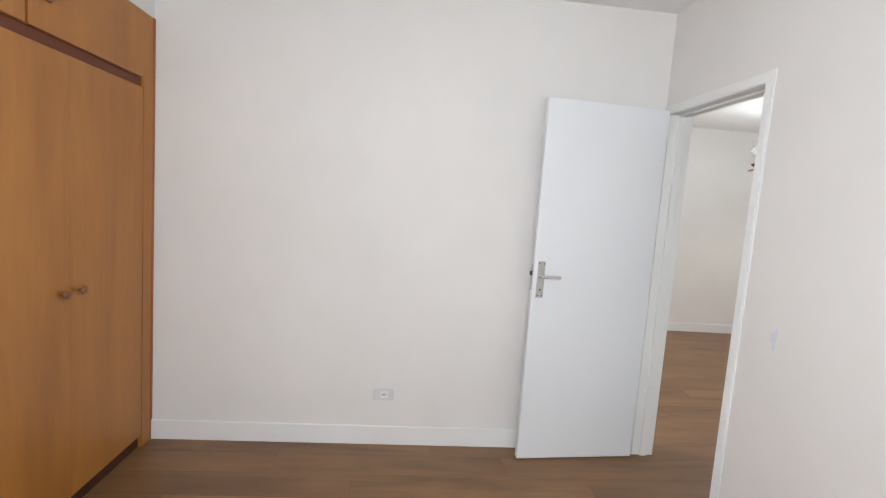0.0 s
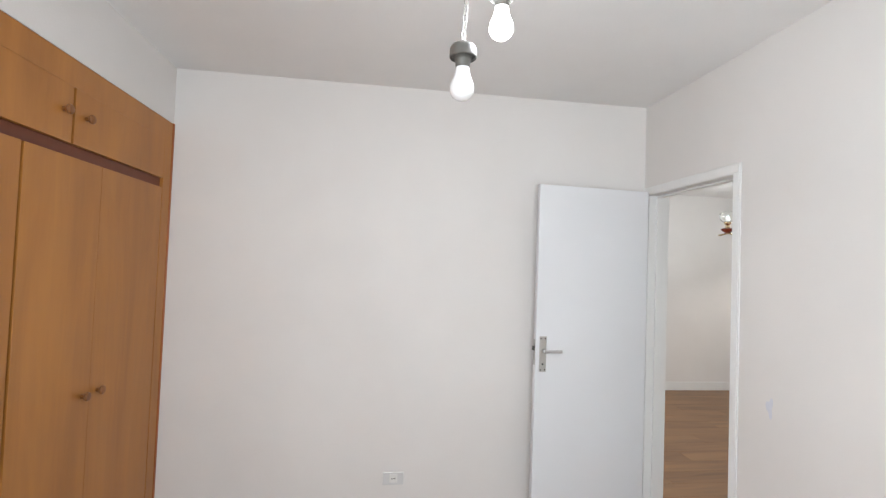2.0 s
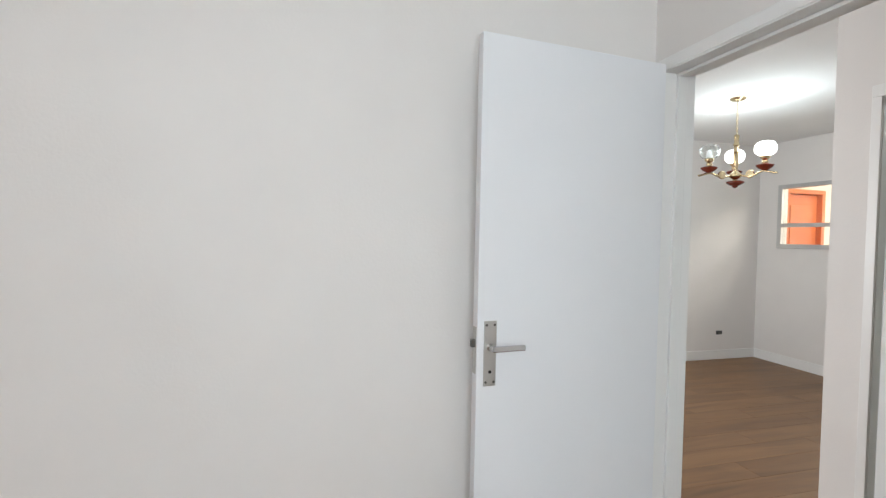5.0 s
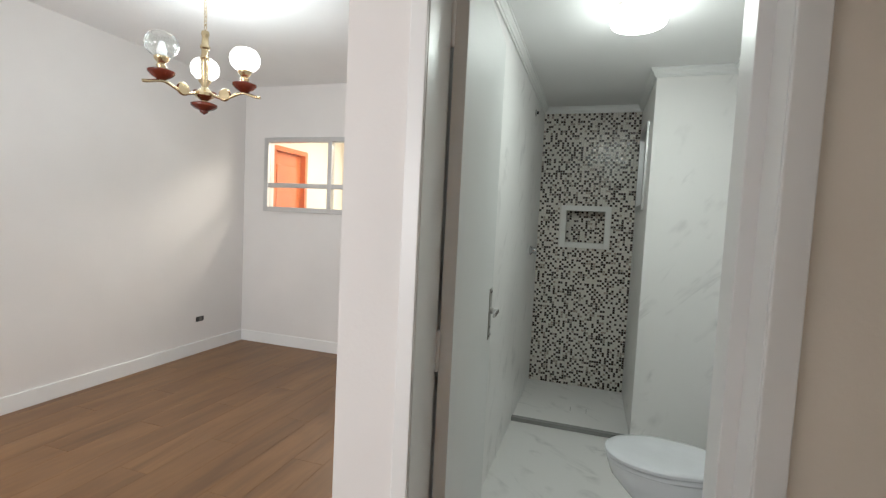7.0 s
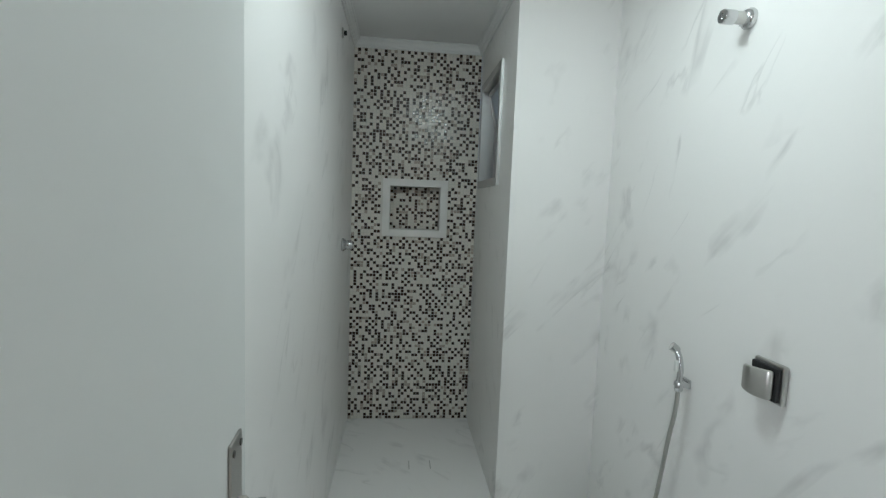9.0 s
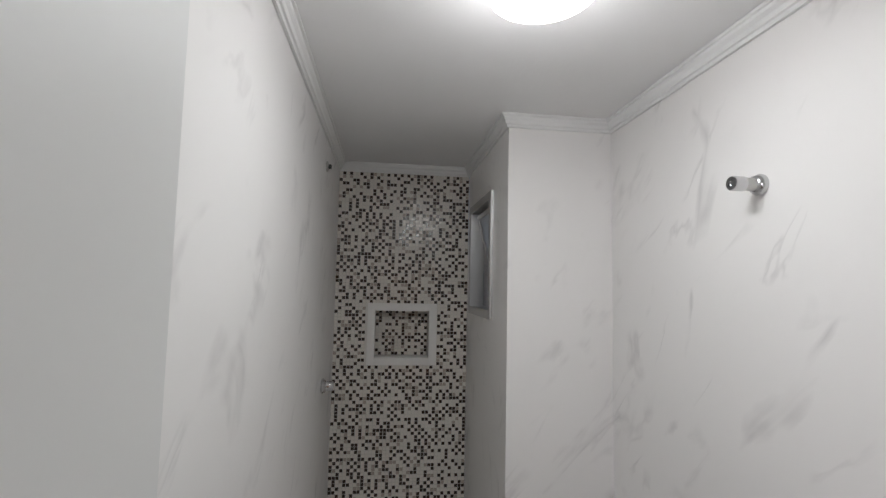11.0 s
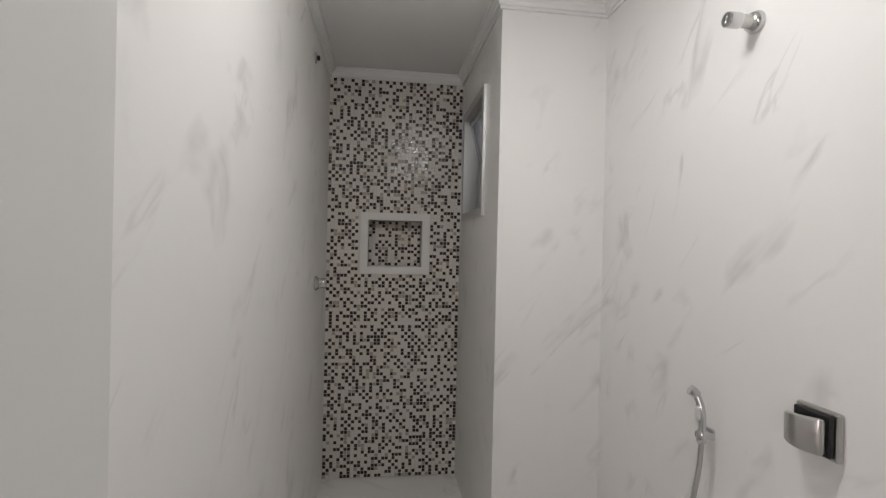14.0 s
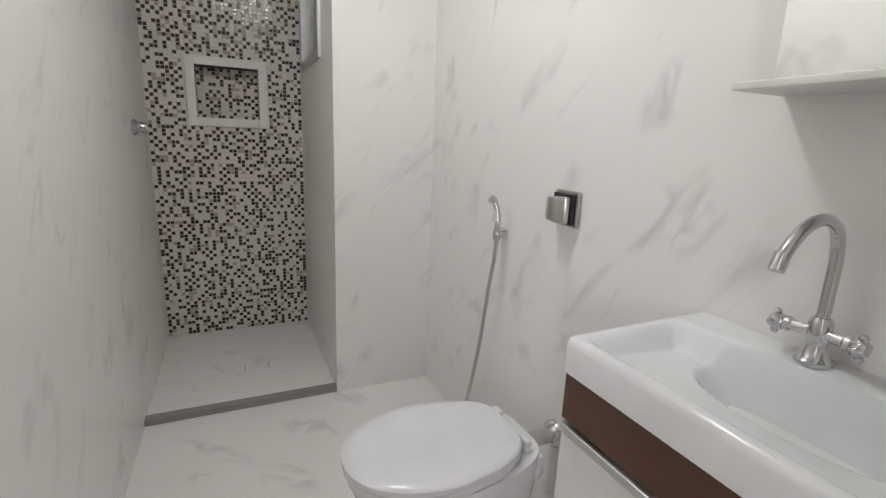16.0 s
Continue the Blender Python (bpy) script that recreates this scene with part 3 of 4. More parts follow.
# ---- sockets ----
def wall_socket(x, y, z, label):
    t = thing("wall_outlet", x, y, z, label, "outlet")
    part("cover", boxes((x - 0.062, x + 0.062, y - 0.009, y, z - 0.037, z + 0.037), bevel=0.004), M_OUTLET, t)
    part("insert", boxes((x - 0.024, x + 0.024, y - 0.011, y - 0.006, z - 0.024, z + 0.024), bevel=0.002), M_PLASTIC, t)
    for dx in (-0.009, 0.0, 0.009):
        part("pin_hole", lathe([(0.0, -0.0005), (0.0035, -0.0005), (0.0035, 0.001)], (x + dx, y - 0.011, z), (0, 1, 0), 8), M_DARK, t)


wall_socket(-1.565, -0.001, 0.312, "white plastic wall outlet above the skirting board")
open_box = thing("outlet_box", 3.60, YL, 0.328, "open outlet box with a dark socket and no cover", "outlet")
# inner shade of the open box, put in as a black slab
part("cavity_shade", boxes((3.555, 3.645, YL - 0.004, YL - 0.0005, 0.305, 0.352), bevel=0.001), M_DARK, open_box)
part("socket", boxes((3.585, 3.625, YL - 0.008, YL - 0.0035, 0.312, 0.345), bevel=0.002), M_SOCKET, open_box)

# ---- living room window ----
win = thing("window_1", XL, (WY0 + WY1) / 2, WZ0, "grey aluminium inner window to a corridor", "window", "", "structure")
f0, f1 = XL - 0.018, XL + 0.06
for name, b in (("window_frame", (f0, f1, WY1 - 0.04, WY1 + 0.012, WZ0 - 0.02, WZ1 + 0.012)), ("window_frame", (f0, f1, WY0 - 0.012, WY0 + 0.04, WZ0 - 0.02, WZ1 + 0.012)),
                ("window_frame", (f0, f1, WY0 + 0.04, WY1 - 0.04, WZ1 - 0.035, WZ1 + 0.012)), ("window_sill", (f0 - 0.008, f1, WY0 + 0.04, WY1 - 0.04, WZ0 - 0.02, WZ0 + 0.03)),
                ("mullion", (f0 + 0.004, f1 - 0.01, 2.03, 2.075, WZ0 + 0.03, WZ1 - 0.035)), ("transom", (f0 + 0.002, f1 - 0.008, WY0 + 0.04, 2.03, 1.645, 1.69)),
                ("transom", (f0 + 0.002, f1 - 0.008, 2.075, WY1 - 0.04, 1.645, 1.69))):
    part(name, boxes(b, bevel=0.003), M_ALU, win)
for y0, y1 in ((WY0 + 0.04, 2.03), (2.075, WY1 - 0.04)):
    for z0, z1 in ((WZ0 + 0.03, 1.645), (1.69, WZ1 - 0.035)):
        part("pane", boxes((XL + 0.018, XL + 0.022, y0, y1, z0, z1)), M_GLASS, win).visible_shadow = False

# corridor behind it
structure("floor_corridor", boxes((XL + 0.13, 6.2, -0.6, 3.2, -0.06, 0)), M_GROUT, "pale corridor floor")
structure("ceiling_corridor", boxes((XL + 0.13, 6.2, -0.6, 3.2, 2.75, 2.85)), M_CEIL, "white corridor ceiling")
structure("wall_corridor_north", boxes((XL + 0.13, 4.52, 3.02, 3.2, 0, 2.75), (5.18, 6.2, 3.02, 3.2, 0, 2.75), (4.52, 5.18, 3.02, 3.2, 2.15, 2.75), (4.52, 5.18, 3.12, 3.2, 0, 2.15)), M_CREAM,
          "cream painted corridor end wall")
structure("wall_corridor_south", boxes((XL + 0.13, 6.2, -0.7, -0.6, 0, 2.75)), M_CREAM, "cream painted corridor wall")
structure("wall_corridor_east", boxes((6.05, 6.2, -0.6, 1.5, 0, 2.75), (6.05, 6.2, 2.92, 3.02, 0, 2.75), (6.05, 6.2, 1.5, 2.92, 0, 1.1), (6.05, 6.2, 1.5, 2.92, 2.3, 2.75)), M_CREAM,
          "cream corridor wall with a barred window")
cdoor = thing("door_3", 4.85, 3.02, 0, "closed orange varnished wooden door in the corridor", "door", "", "structure")
part("leaf", boxes((4.575, 5.125, 3.075, 3.11, 0.01, 2.09), bevel=0.003), M_ORANGE, cdoor)
for b in ((4.52, 4.574, 3.008, 3.118, 0, 2.095), (5.126, 5.18, 3.008, 3.118, 0, 2.095), (4.52, 5.18, 3.008, 3.118, 2.0955, 2.15)):
    part("door_frame", boxes(b, bevel=0.003), M_ORANGE, cdoor)
for z0, z1 in ((0.2, 0.95), (1.1, 1.95)):
    part("panel", boxes((4.66, 5.04, 3.066, 3.0755, z0, z1), bevel=0.006), M_ORANGE, cdoor)
part("door_handle", lathe([(0.02, 0), (0.02, -0.01), (0.009, -0.014), (0.009, -0.04), (0.024, -0.05), (0.0, -0.065)], (4.63, 3.075, 1.05), (0, 1, 0), 14), M_BRASS, cdoor, "", True)
cwin = thing("window_2", 6.05, 2.2, 1.1, "bright corridor window with white bars", "window", "", "structure")
part("pane", boxes((6.15, 6.16, 1.5, 2.92, 1.1, 2.3)), M_BRIGHT, cwin)
for i in range(9):
    part("bar", boxes((6.07, 6.085, 1.5, 2.92, 1.16 + i * 0.135, 1.178 + i * 0.135)), M_TRIM, cwin)
for y in (1.51, 1.97, 2.44, 2.89):
    part("post", boxes((6.066, 6.09, y, y + 0.02, 1.1, 2.3)), M_TRIM, cwin)

# ---- chandelier ----
CX, CY = 2.17, 1.62
ch = thing("chandelier", CX, CY, H, "three-armed brass and dark wood chandelier with glass globes", "chandelier")
part("canopy", lathe([(0.0, 0.0), (0.062, 0.0), (0.062, -0.006), (0.05, -0.018), (0.018, -0.026), (0.0, -0.028)], (CX, CY, H - 0.0005), (0, 0, 1), 28), M_BRASS, ch, "", True)
chain = bmesh.new()
for i in range(12):
    ring = tube([(math.cos(a) * 0.008, 0, math.sin(a) * 0.015) for a in [k * math.pi / 4 for k in range(9)]], 0.0022, 6, False)
    turned(ring, Matrix.Translation((CX, CY, H - 0.04 - i * 0.0225)) @ Matrix.Rotation(radians(90 * (i % 2)), 4, "Z"))
    me = bpy.data.meshes.new("link")
    ring.to_mesh(me)
    ring.free()
    chain.from_mesh(me)
    bpy.data.meshes.remove(me)
part("chain", chain, M_BRASS, ch)
part("column", lathe([(0.006, 2.365), (0.018, 2.36), (0.022, 2.345), (0.017, 2.33), (0.019, 2.29), (0.026, 2.28), (0.026, 2.27), (0.018, 2.262), (0.02, 2.22), (0.028, 2.212), (0.02, 2.2), (0.016, 2.06), (0.03, 2.045), (0.052, 2.025), (0.052, 2.01), (0.03, 1.995), (0.014, 1.985), (0.014, 1.975)], (CX, CY, 0)), M_BRASS, ch, "turned brass stem", True)
part("finial", lathe([(0.014, 1.977), (0.05, 1.974), (0.068, 1.966), (0.066, 1.955), (0.045, 1.94), (0.022, 1.931), (0.02, 1.922), (0.0, 1.91)], (CX, CY, 0)), M_MAHOGANY, ch, "turned dark wood finial", True)
for k, (deg, lit) in enumerate(((285, True), (45, True), (165, False))):
    a = radians(deg)
    d = Vector((math.cos(a), math.sin(a), 0))

    def at(r, z):
        return (CX + d.x * r, CY + d.y * r, z)

    arm = part("arm", tube([at(0.045, 2.02), at(0.09, 2.005), at(0.14, 2.01), at(0.19, 2.03), at(0.226, 2.035), at(0.285, 2.018), at(0.315, 2.012)], 0.0085, 10), M_BRASS, ch, "curved brass arm", True)
    part("scroll", lathe([(0.0, -0.012), (0.03, -0.01), (0.036, 0.0), (0.03, 0.01), (0.0, 0.012)], at(0.115, 2.022), (-d.y, d.x, 0), 16), M_BRASS, arm, "", True)
    part("cup", lathe([(0.0, 2.035), (0.02, 2.04), (0.045, 2.055), (0.062, 2.072), (0.064, 2.082), (0.04, 2.092), (0.02, 2.098), (0.0, 2.098)], at(0.226, 0)), M_MAHOGANY, arm, "turned dark wood cup", True)
    part("holder", lathe([(0.02, 2.096), (0.024, 2.11), (0.018, 2.122), (0.034, 2.14), (0.036, 2.152), (0.028, 2.158)], at(0.226, 0)), M_BRASS, arm, "", True)
    shade = lathe([(0.034, 2.156), (0.053, 2.164), (0.072, 2.184), (0.079, 2.212), (0.075, 2.24), (0.060, 2.262), (0.049, 2.269), (0.046, 2.267), (0.057, 2.259), (0.071, 2.238), (0.075, 2.212), (0.069, 2.187), (0.050, 2.168), (0.032, 2.160)], at(0.226, 0), (0, 0, 1), 28)
    s = part("globe", shade, M_OPAL if lit else M_OPAL_OFF, arm, "lit white glass globe" if lit else "clear ribbed glass globe", True)
    s.visible_shadow = False
    if deg == 165:
        part("bulb", lathe([(r * 0.8, 2.155 + h * 0.9) for r, h in reversed(BULB)][::-1], at(0.226, 0)), M_BULB_OFF, arm, "", True)

# ---- bathroom ceiling lamp ----
LX, LY = 2.38, -0.60
lamp = thing("ceiling_lamp", LX, LY, HB, "round glass ceiling lamp with a scalloped metal rim, lit", "ceiling lamp")
part("rim", lathe([(0.0, 0.0), (0.07, 0.0), (0.072, -0.006), (0.066, -0.02), (0.03, -0.03), (0.0, -0.03)], (LX, LY, HB - 0.0005), (0, 0, 1), 36), M_STEEL, lamp, "", True)
wave = bmesh.new()
ringv = []
for i in range(72):
    a = 2 * math.pi * i / 72
    r = 0.104 + 0.010 * math.cos(5 * a + 0.9)
    ringv.append((wave.verts.new((LX + r * math.cos(a), LY + r * math.sin(a), HB - 0.016 - 0.007 * math.cos(5 * a + 0.9))),
                  wave.verts.new((LX + 0.066 * math.cos(a), LY + 0.066 * math.sin(a), HB - 0.012))))
for i in range(72):
    j = (i + 1) % 72
    wave.faces.new((ringv[i][0], ringv[j][0], ringv[j][1], ringv[i][1]))
bmesh.ops.solidify(wave, geom=wave.faces[:], thickness=0.003)
part("scalloped_edge", wave, M_STEEL, lamp, "scalloped metal edge", True)
part("shade", lathe([(0.05, -0.026), (0.10, -0.03), (0.116, -0.04), (0.122, -0.075), (0.115, -0.098), (0.09, -0.107), (0.0, -0.11)], (LX, LY, HB), (0, 0, 1), 40), M_BATH_LAMP, lamp, "lit white patterned glass drum", True).visible_shadow = False

# ---- mosaic niche ----
nicheframe = thing("niche_frame", XM, (NY0 + NY1) / 2, NZ0, "white stone frame round the shower niche", "niche")
for b in ((XM - 0.012, XM + 0.09, NY0, NY0 + FR, NZ0, NZ1), (XM - 0.012, XM + 0.09, NY1 - FR, NY1, NZ0, NZ1),
          (XM - 0.012, XM + 0.09, NY0 + FR, NY1 - FR, NZ0, NZ0 + FR), (XM - 0.012, XM + 0.09, NY0 + FR, NY1 - FR, NZ1 - FR, NZ1)):
    part("slab", boxes(b, bevel=0.0015), M_NICHE, nicheframe)


def mosaic(name, x, y0, y1, z0, z1, hole=None, seed=1):
    """Glass mosaic on the plane x, one small bevelled tile per cell, joined."""
    rng = random.Random(seed)
    p = 0.0199
    nc, nr = round((y1 - y0) / p), round((z1 - z0) / p)
    py, pz = (y1 - y0) / nc, (z1 - z0) / nr
    verts, faces, mats = [], [], []
    last = {}
    for r in range(nr):
        for c in range(nc):
            ya, za = y0 + c * py, z0 + r * pz
            if hole and hole[0] - 0.004 < ya + py / 2 < hole[1] + 0.004 and hole[2] - 0.004 < za + pz / 2 < hole[3] + 0.004:
                continue
            g = 0.0011
            h = 0.0035 + rng.uniform(-0.0004, 0.0004)
            e = 0.0012
            ty, tz = rng.uniform(-0.0003, 0.0003), rng.uniform(-0.0003, 0.0003)
            i = len(verts)
            for dy, dz in ((g, g), (py - g, g), (py - g, pz - g), (g, pz - g)):
                verts.append((x, ya + dy, za + dz))
            for dy, dz, sy, sz in ((g + e, g + e, -1, -1), (py - g - e, g + e, 1, -1), (py - g - e, pz - g - e, 1, 1), (g + e, pz - g - e, -1, 1)):
                verts.append((x - h - sy * ty - sz * tz, ya + dy, za + dz))
            faces += [(i + 4, i + 7, i + 6, i + 5), (i, i + 4, i + 5, i + 1), (i + 1, i + 5, i + 6, i + 2), (i + 2, i + 6, i + 7, i + 3), (i + 3, i + 7, i + 4, i)]
            below, left = last.get((r - 1, c)), last.get((r, c - 1))
            q = rng.random()
            dark = 0.50 - 0.26 * (left == 2) - 0.16 * (below == 2)
            k = 2 if q < dark else (1 if q < dark + 0.11 else 0)
            last[(r, c)] = k
            mats += [k] * 5
    me = bpy.data.meshes.new(name)
    me.from_pydata(verts, [], faces)
    for m in (M_TILE_LIGHT, M_TILE_GREY, M_TILE_DARK):
        me.materials.append(m)
    me.polygons.foreach_set("material_index", mats)
    me.update()
    return tagged(new(name, me), "small cream, taupe and dark brown glass mosaic tiles", "mosaic", "", "stuff")


mosaic("mosaic_tiles", XM + 0.004, YC + 0.001, -0.001, 0.014, HB - 0.053, (NY0, NY1, NZ0, NZ1), 4)
mosaic("niche_tiles", XM + 0.10, NY0 + FR, NY1 - FR, NZ0 + FR, NZ1 - FR, None, 9)

# ---- small tilting window in the shaft ----
vent = thing("window_3", (VX0 + VX1) / 2, YC, VZ0, "small aluminium bathroom window tilted ajar", "window", "", "structure")
for b in ((VX0 - 0.012, VX0 + 0.03, YC - 0.07, YC + 0.014, VZ0 - 0.012, VZ1 + 0.012), (VX1 - 0.03, VX1 + 0.012, YC - 0.07, YC + 0.014, VZ0 - 0.012, VZ1 + 0.012),
          (VX0 + 0.03, VX1 - 0.03, YC - 0.07, YC + 0.014, VZ0 - 0.012, VZ0 + 0.03), (VX0 + 0.03, VX1 - 0.03, YC - 0.07, YC + 0.014, VZ1 - 0.03, VZ1 + 0.012)):
    part("window_frame", boxes(b, bevel=0.003), M_ALU, vent)
tilt = Matrix.Translation((0, YC - 0.03, VZ1 - 0.04)) @ Matrix.Rotation(radians(-14), 4, "X") @ Matrix.Translation((0, -(YC - 0.03), -(VZ1 - 0.04)))
for b in ((VX0 + 0.034, VX0 + 0.058, YC - 0.04, YC - 0.02, VZ0 + 0.04, VZ1 - 0.04), (VX1 - 0.058, VX1 - 0.034, YC - 0.04, YC - 0.02, VZ0 + 0.04, VZ1 - 0.04),
          (VX0 + 0.058, VX1 - 0.058, YC - 0.04, YC - 0.02, VZ0 + 0.04, VZ0 + 0.064), (VX0 + 0.058, VX1 - 0.058, YC - 0.04, YC - 0.02, VZ1 - 0.064, VZ1 - 0.04)):
    part("sash", turned(boxes(b, bevel=0.002), tilt), M_ALU, vent)
part("pane", turned(boxes((VX0 + 0.058, VX1 - 0.058, YC - 0.033, YC - 0.028, VZ0 + 0.064, VZ1 - 0.064)), tilt), M_FROST, vent)
part("stay", tube([(VX0 + 0.045, YC - 0.005, VZ0 + 0.06), (VX0 + 0.045, YC - 0.05, VZ0 + 0.2), (VX0 + 0.045, YC - 0.09, VZ0 + 0.33)], 0.005, 8), M_STEEL, vent)

# ---- wall fittings ----


def round_valve(name, label, x, y, z, out, length=0.085, r=0.0185):
    t = thing(name, x, y, z, label, "valve")
    o = (0, out, 0)
    part("rose", lathe([(0.0, 0.0), (r * 1.45, 0.001), (r * 1.5, 0.008), (r * 1.2, 0.02), (r * 0.8, 0.024)], (x, y, z), o, 28), M_CHROME, t, "", True)
    part("stem", lathe([(r * 0.9, 0.018), (r * 0.9, length - 0.026)], (x, y, z), o, 24), M_STEEL, t, "", True)
    part("handle", lathe([(r * 0.85, length - 0.036), (r * 1.02, length - 0.034), (r * 1.02, length - 0.003), (r * 0.92, length), (r * 0.5, length), (r * 0.45, length - 0.004), (0.0, length - 0.004)], (x, y, z), o, 28), M_CHROME, t, "", True)


round_valve("shower_valve", "round chrome stop valve high on the tiled wall", 2.535, YS, 1.955, 1)
round_valve("shower_tap", "small chrome shower tap on the tiled wall", 3.79, 0.0, 1.19, -1, 0.056, 0.0235)
outlet = thing("shower_outlet", 3.66, 0, 2.225, "dark capped shower outlet in the tiled wall", "pipe outlet")
part("ring", lathe([(0.0, 0.0), (0.026, 0.001), (0.024, 0.006), (0.012, 0.01)], (3.66, 0, 2.225), (0, -1, 0), 18), M_STEEL, outlet, "", True)
part("plug", lathe([(0.011, 0.0), (0.011, 0.022), (0.0, 0.024)], (3.66, 0, 2.225), (0, -1, 0), 14), M_DARK, outlet, "", True)

flush = thing("flush_valve", 2.34, YS, 1.015, "square chrome flush valve with a tilted push plate", "flush valve")
part("backplate", boxes((2.288, 2.388, YS, YS + 0.014, 0.966, 1.066), bevel=0.006), M_STEEL, flush)
# solid black block puts in the shade of the gap
part("gap", boxes((2.296, 2.380, YS + 0.0145, YS + 0.026, 0.974, 1.058), bevel=0.003), M_DARK, flush, "black block for the shade behind the push plate")
push = boxes((2.302, 2.380, YS + 0.026, YS + 0.040, 0.980, 1.050), bevel=0.006)
bmesh.ops.subdivide_edges(push, edges=[e for e in push.edges if abs(e.verts[0].co.x - e.verts[1].co.x) > 0.05], cuts=7)
for v in push.verts:
    far = (v.co.x - 2.302) / 0.078
    v.co.y += 0.014 * (1 - ((v.co.x - 2.341) / 0.039) ** 2) + 0.010 * far
    v.co.z = 1.015 + (v.co.z - 1.015) * (1.06 - 0.2 * far * far)
part("push_plate", push, M_STEEL, flush, "bulging chrome push plate", True)

BX = 2.632
bidet = thing("bidet_sprayer", BX, YS, 0.88, "chrome hand bidet sprayer with a steel hose", "sprayer")
part("holder", boxes((BX + 0.01, BX + 0.055, YS, YS + 0.012, 0.866, 0.896), bevel=0.004), M_CHROME, bidet)
part("bracket", boxes((BX + 0.004, BX + 0.03, YS + 0.01, YS + 0.05, 0.872, 0.89), bevel=0.004), M_CHROME, bidet)
part("cradle", lathe([(0.010, -0.03), (0.013, -0.026), (0.013, 0.0), (0.010, 0.004)], (BX, YS + 0.05, 0.897), (0, 0, 1), 18), M_CHROME, bidet, "", True)
part("handle", tube([(BX, YS + 0.05, 0.89), (BX + 0.002, YS + 0.048, 0.935), (BX + 0.008, YS + 0.05, 0.968), (BX + 0.016, YS + 0.056, 0.992)], 0.0095, 14), M_CHROME, bidet, "", True)
part("spray_head", lathe([(0.009, -0.012), (0.013, 0.0), (0.014, 0.014), (0.0, 0.018)], (BX + 0.018, YS + 0.06, 0.998), (0.25, 0.75, 0.5), 18), M_CHROME, bidet, "", True)
part("trigger", boxes((BX - 0.006, BX + 0.008, YS + 0.057, YS + 0.068, 0.93, 0.965), bevel=0.003), M_PLASTIC, bidet)
part("hose", tube([(BX, YS + 0.05, 0.868), (BX + 0.008, YS + 0.05, 0.79), (BX + 0.03, YS + 0.05, 0.69), (BX + 0.072, YS + 0.05, 0.46), (BX + 0.137, YS + 0.05, 0.21), (BX + 0.18, YS + 0.045, 0.125), (BX + 0.215, YS + 0.02, 0.11)], 0.0068, 10), M_STEEL, bidet, "braided steel hose", True)
part("stop_cock", lathe([(0.0, 0.0), (0.024, 0.001), (0.02, 0.01), (0.01, 0.014), (0.012, 0.03), (0.0, 0.034)], (BX + 0.218, YS, 0.11), (0, 1, 0), 18), M_CHROME, bidet, "", True)

# ---- toilet ----
TX, TB, TF = 2.295, -1.055, -0.585     # middle, back of the lid, front of the lid


def egg(n, half, y_back, y_front, power=2.25, narrow=0.32):
    """An outline round in front, narrowing to a straight back."""
    pts = []
    yc = y_back + (y_front - y_back) * 0.48
    for i in range(n):
        a = 2 * math.pi * i / n
        c, s = math.cos(a), math.sin(a)
        e = power if s >= 0 else 4.8
        x = half * math.copysign(abs(c) ** (2 / e), c)
        y = (y_front - yc) * s if s >= 0 else (yc - y_back) * math.copysign(abs(s) ** (2 / e), s)
        if y < 0:
            x *= 1 - narrow * (y / (y_back - yc)) ** 1.6
        pts.append((x, yc + y))
    return pts


def lofted(layers):
    """layers: (z, outline) from bottom to top, outlines of equal length."""
    bm = bmesh.new()
    rings = [[bm.verts.new((x, y, z)) for x, y in o] for z, o in layers]
    n = len(rings[0])
    for a, b in zip(rings, rings[1:]):
        for i in range(n):
            bm.faces.new((a[i], a[(i + 1) % n], b[(i + 1) % n], b[i]))
    bm.faces.new(rings[0])
    bm.faces.new(rings[-1])
    bmesh.ops.recalc_face_normals(bm, faces=bm.faces)
    return bm


def shifted(o, dx):
    return [(x + dx, y) for x, y in o]


toilet = thing("toilet", TX, -0.85, 0, "white ceramic toilet with its lid closed", "toilet")
bowl = []
for z, half, yb, yf in ((0.0, 0.115, -1.14, -0.80), (0.03, 0.112, -1.14, -0.80), (0.10, 0.105, -1.13, -0.79), (0.18, 0.115, -1.12, -0.74), (0.25, 0.145, -1.12, -0.67), (0.31, 0.165, -1.12, -0.615), (0.355, 0.172, -1.12, -0.598), (0.375, 0.17, -1.118, -0.600)):
    bowl.append((z, shifted(egg(40, half, yb, yf), TX)))
part("bowl", lofted(bowl), M_CERAMIC, toilet, "", True)
seat = [(z, shifted(egg(40, h, TB, yf), TX)) for z, h, yf in ((0.376, 0.170, -0.594), (0.380, 0.175, -0.589), (0.392, 0.175, -0.589), (0.396, 0.171, -0.593))]
part("seat_ring", lofted(seat), M_SEAT, toilet, "", True)
lid = [(z, shifted(egg(40, h, TB + b, yf), TX)) for z, h, yf, b in ((0.398, 0.172, -0.592, 0.0), (0.402, 0.178, -0.585, 0.0), (0.414, 0.178, -0.585, 0.0), (0.420, 0.172, -0.592, 0.004), (0.4235, 0.15, -0.62, 0.02), (0.425, 0.08, -0.72, 0.09))]
part("lid", lofted(lid), M_SEAT, toilet, "closed white plastic lid", True)
for sx in (-1, 1):
    part("hinge", boxes((TX + sx * 0.075 - 0.02, TX + sx * 0.075 + 0.02, TB - 0.022, TB - 0.001, 0.377, 0.412), bevel=0.006), M_SEAT, toilet)
part("back_deck", boxes((TX - 0.112, TX + 0.112, -1.118, TB + 0.01, 0.29, 0.368), bevel=0.02), M_CERAMIC, toilet, "", True)
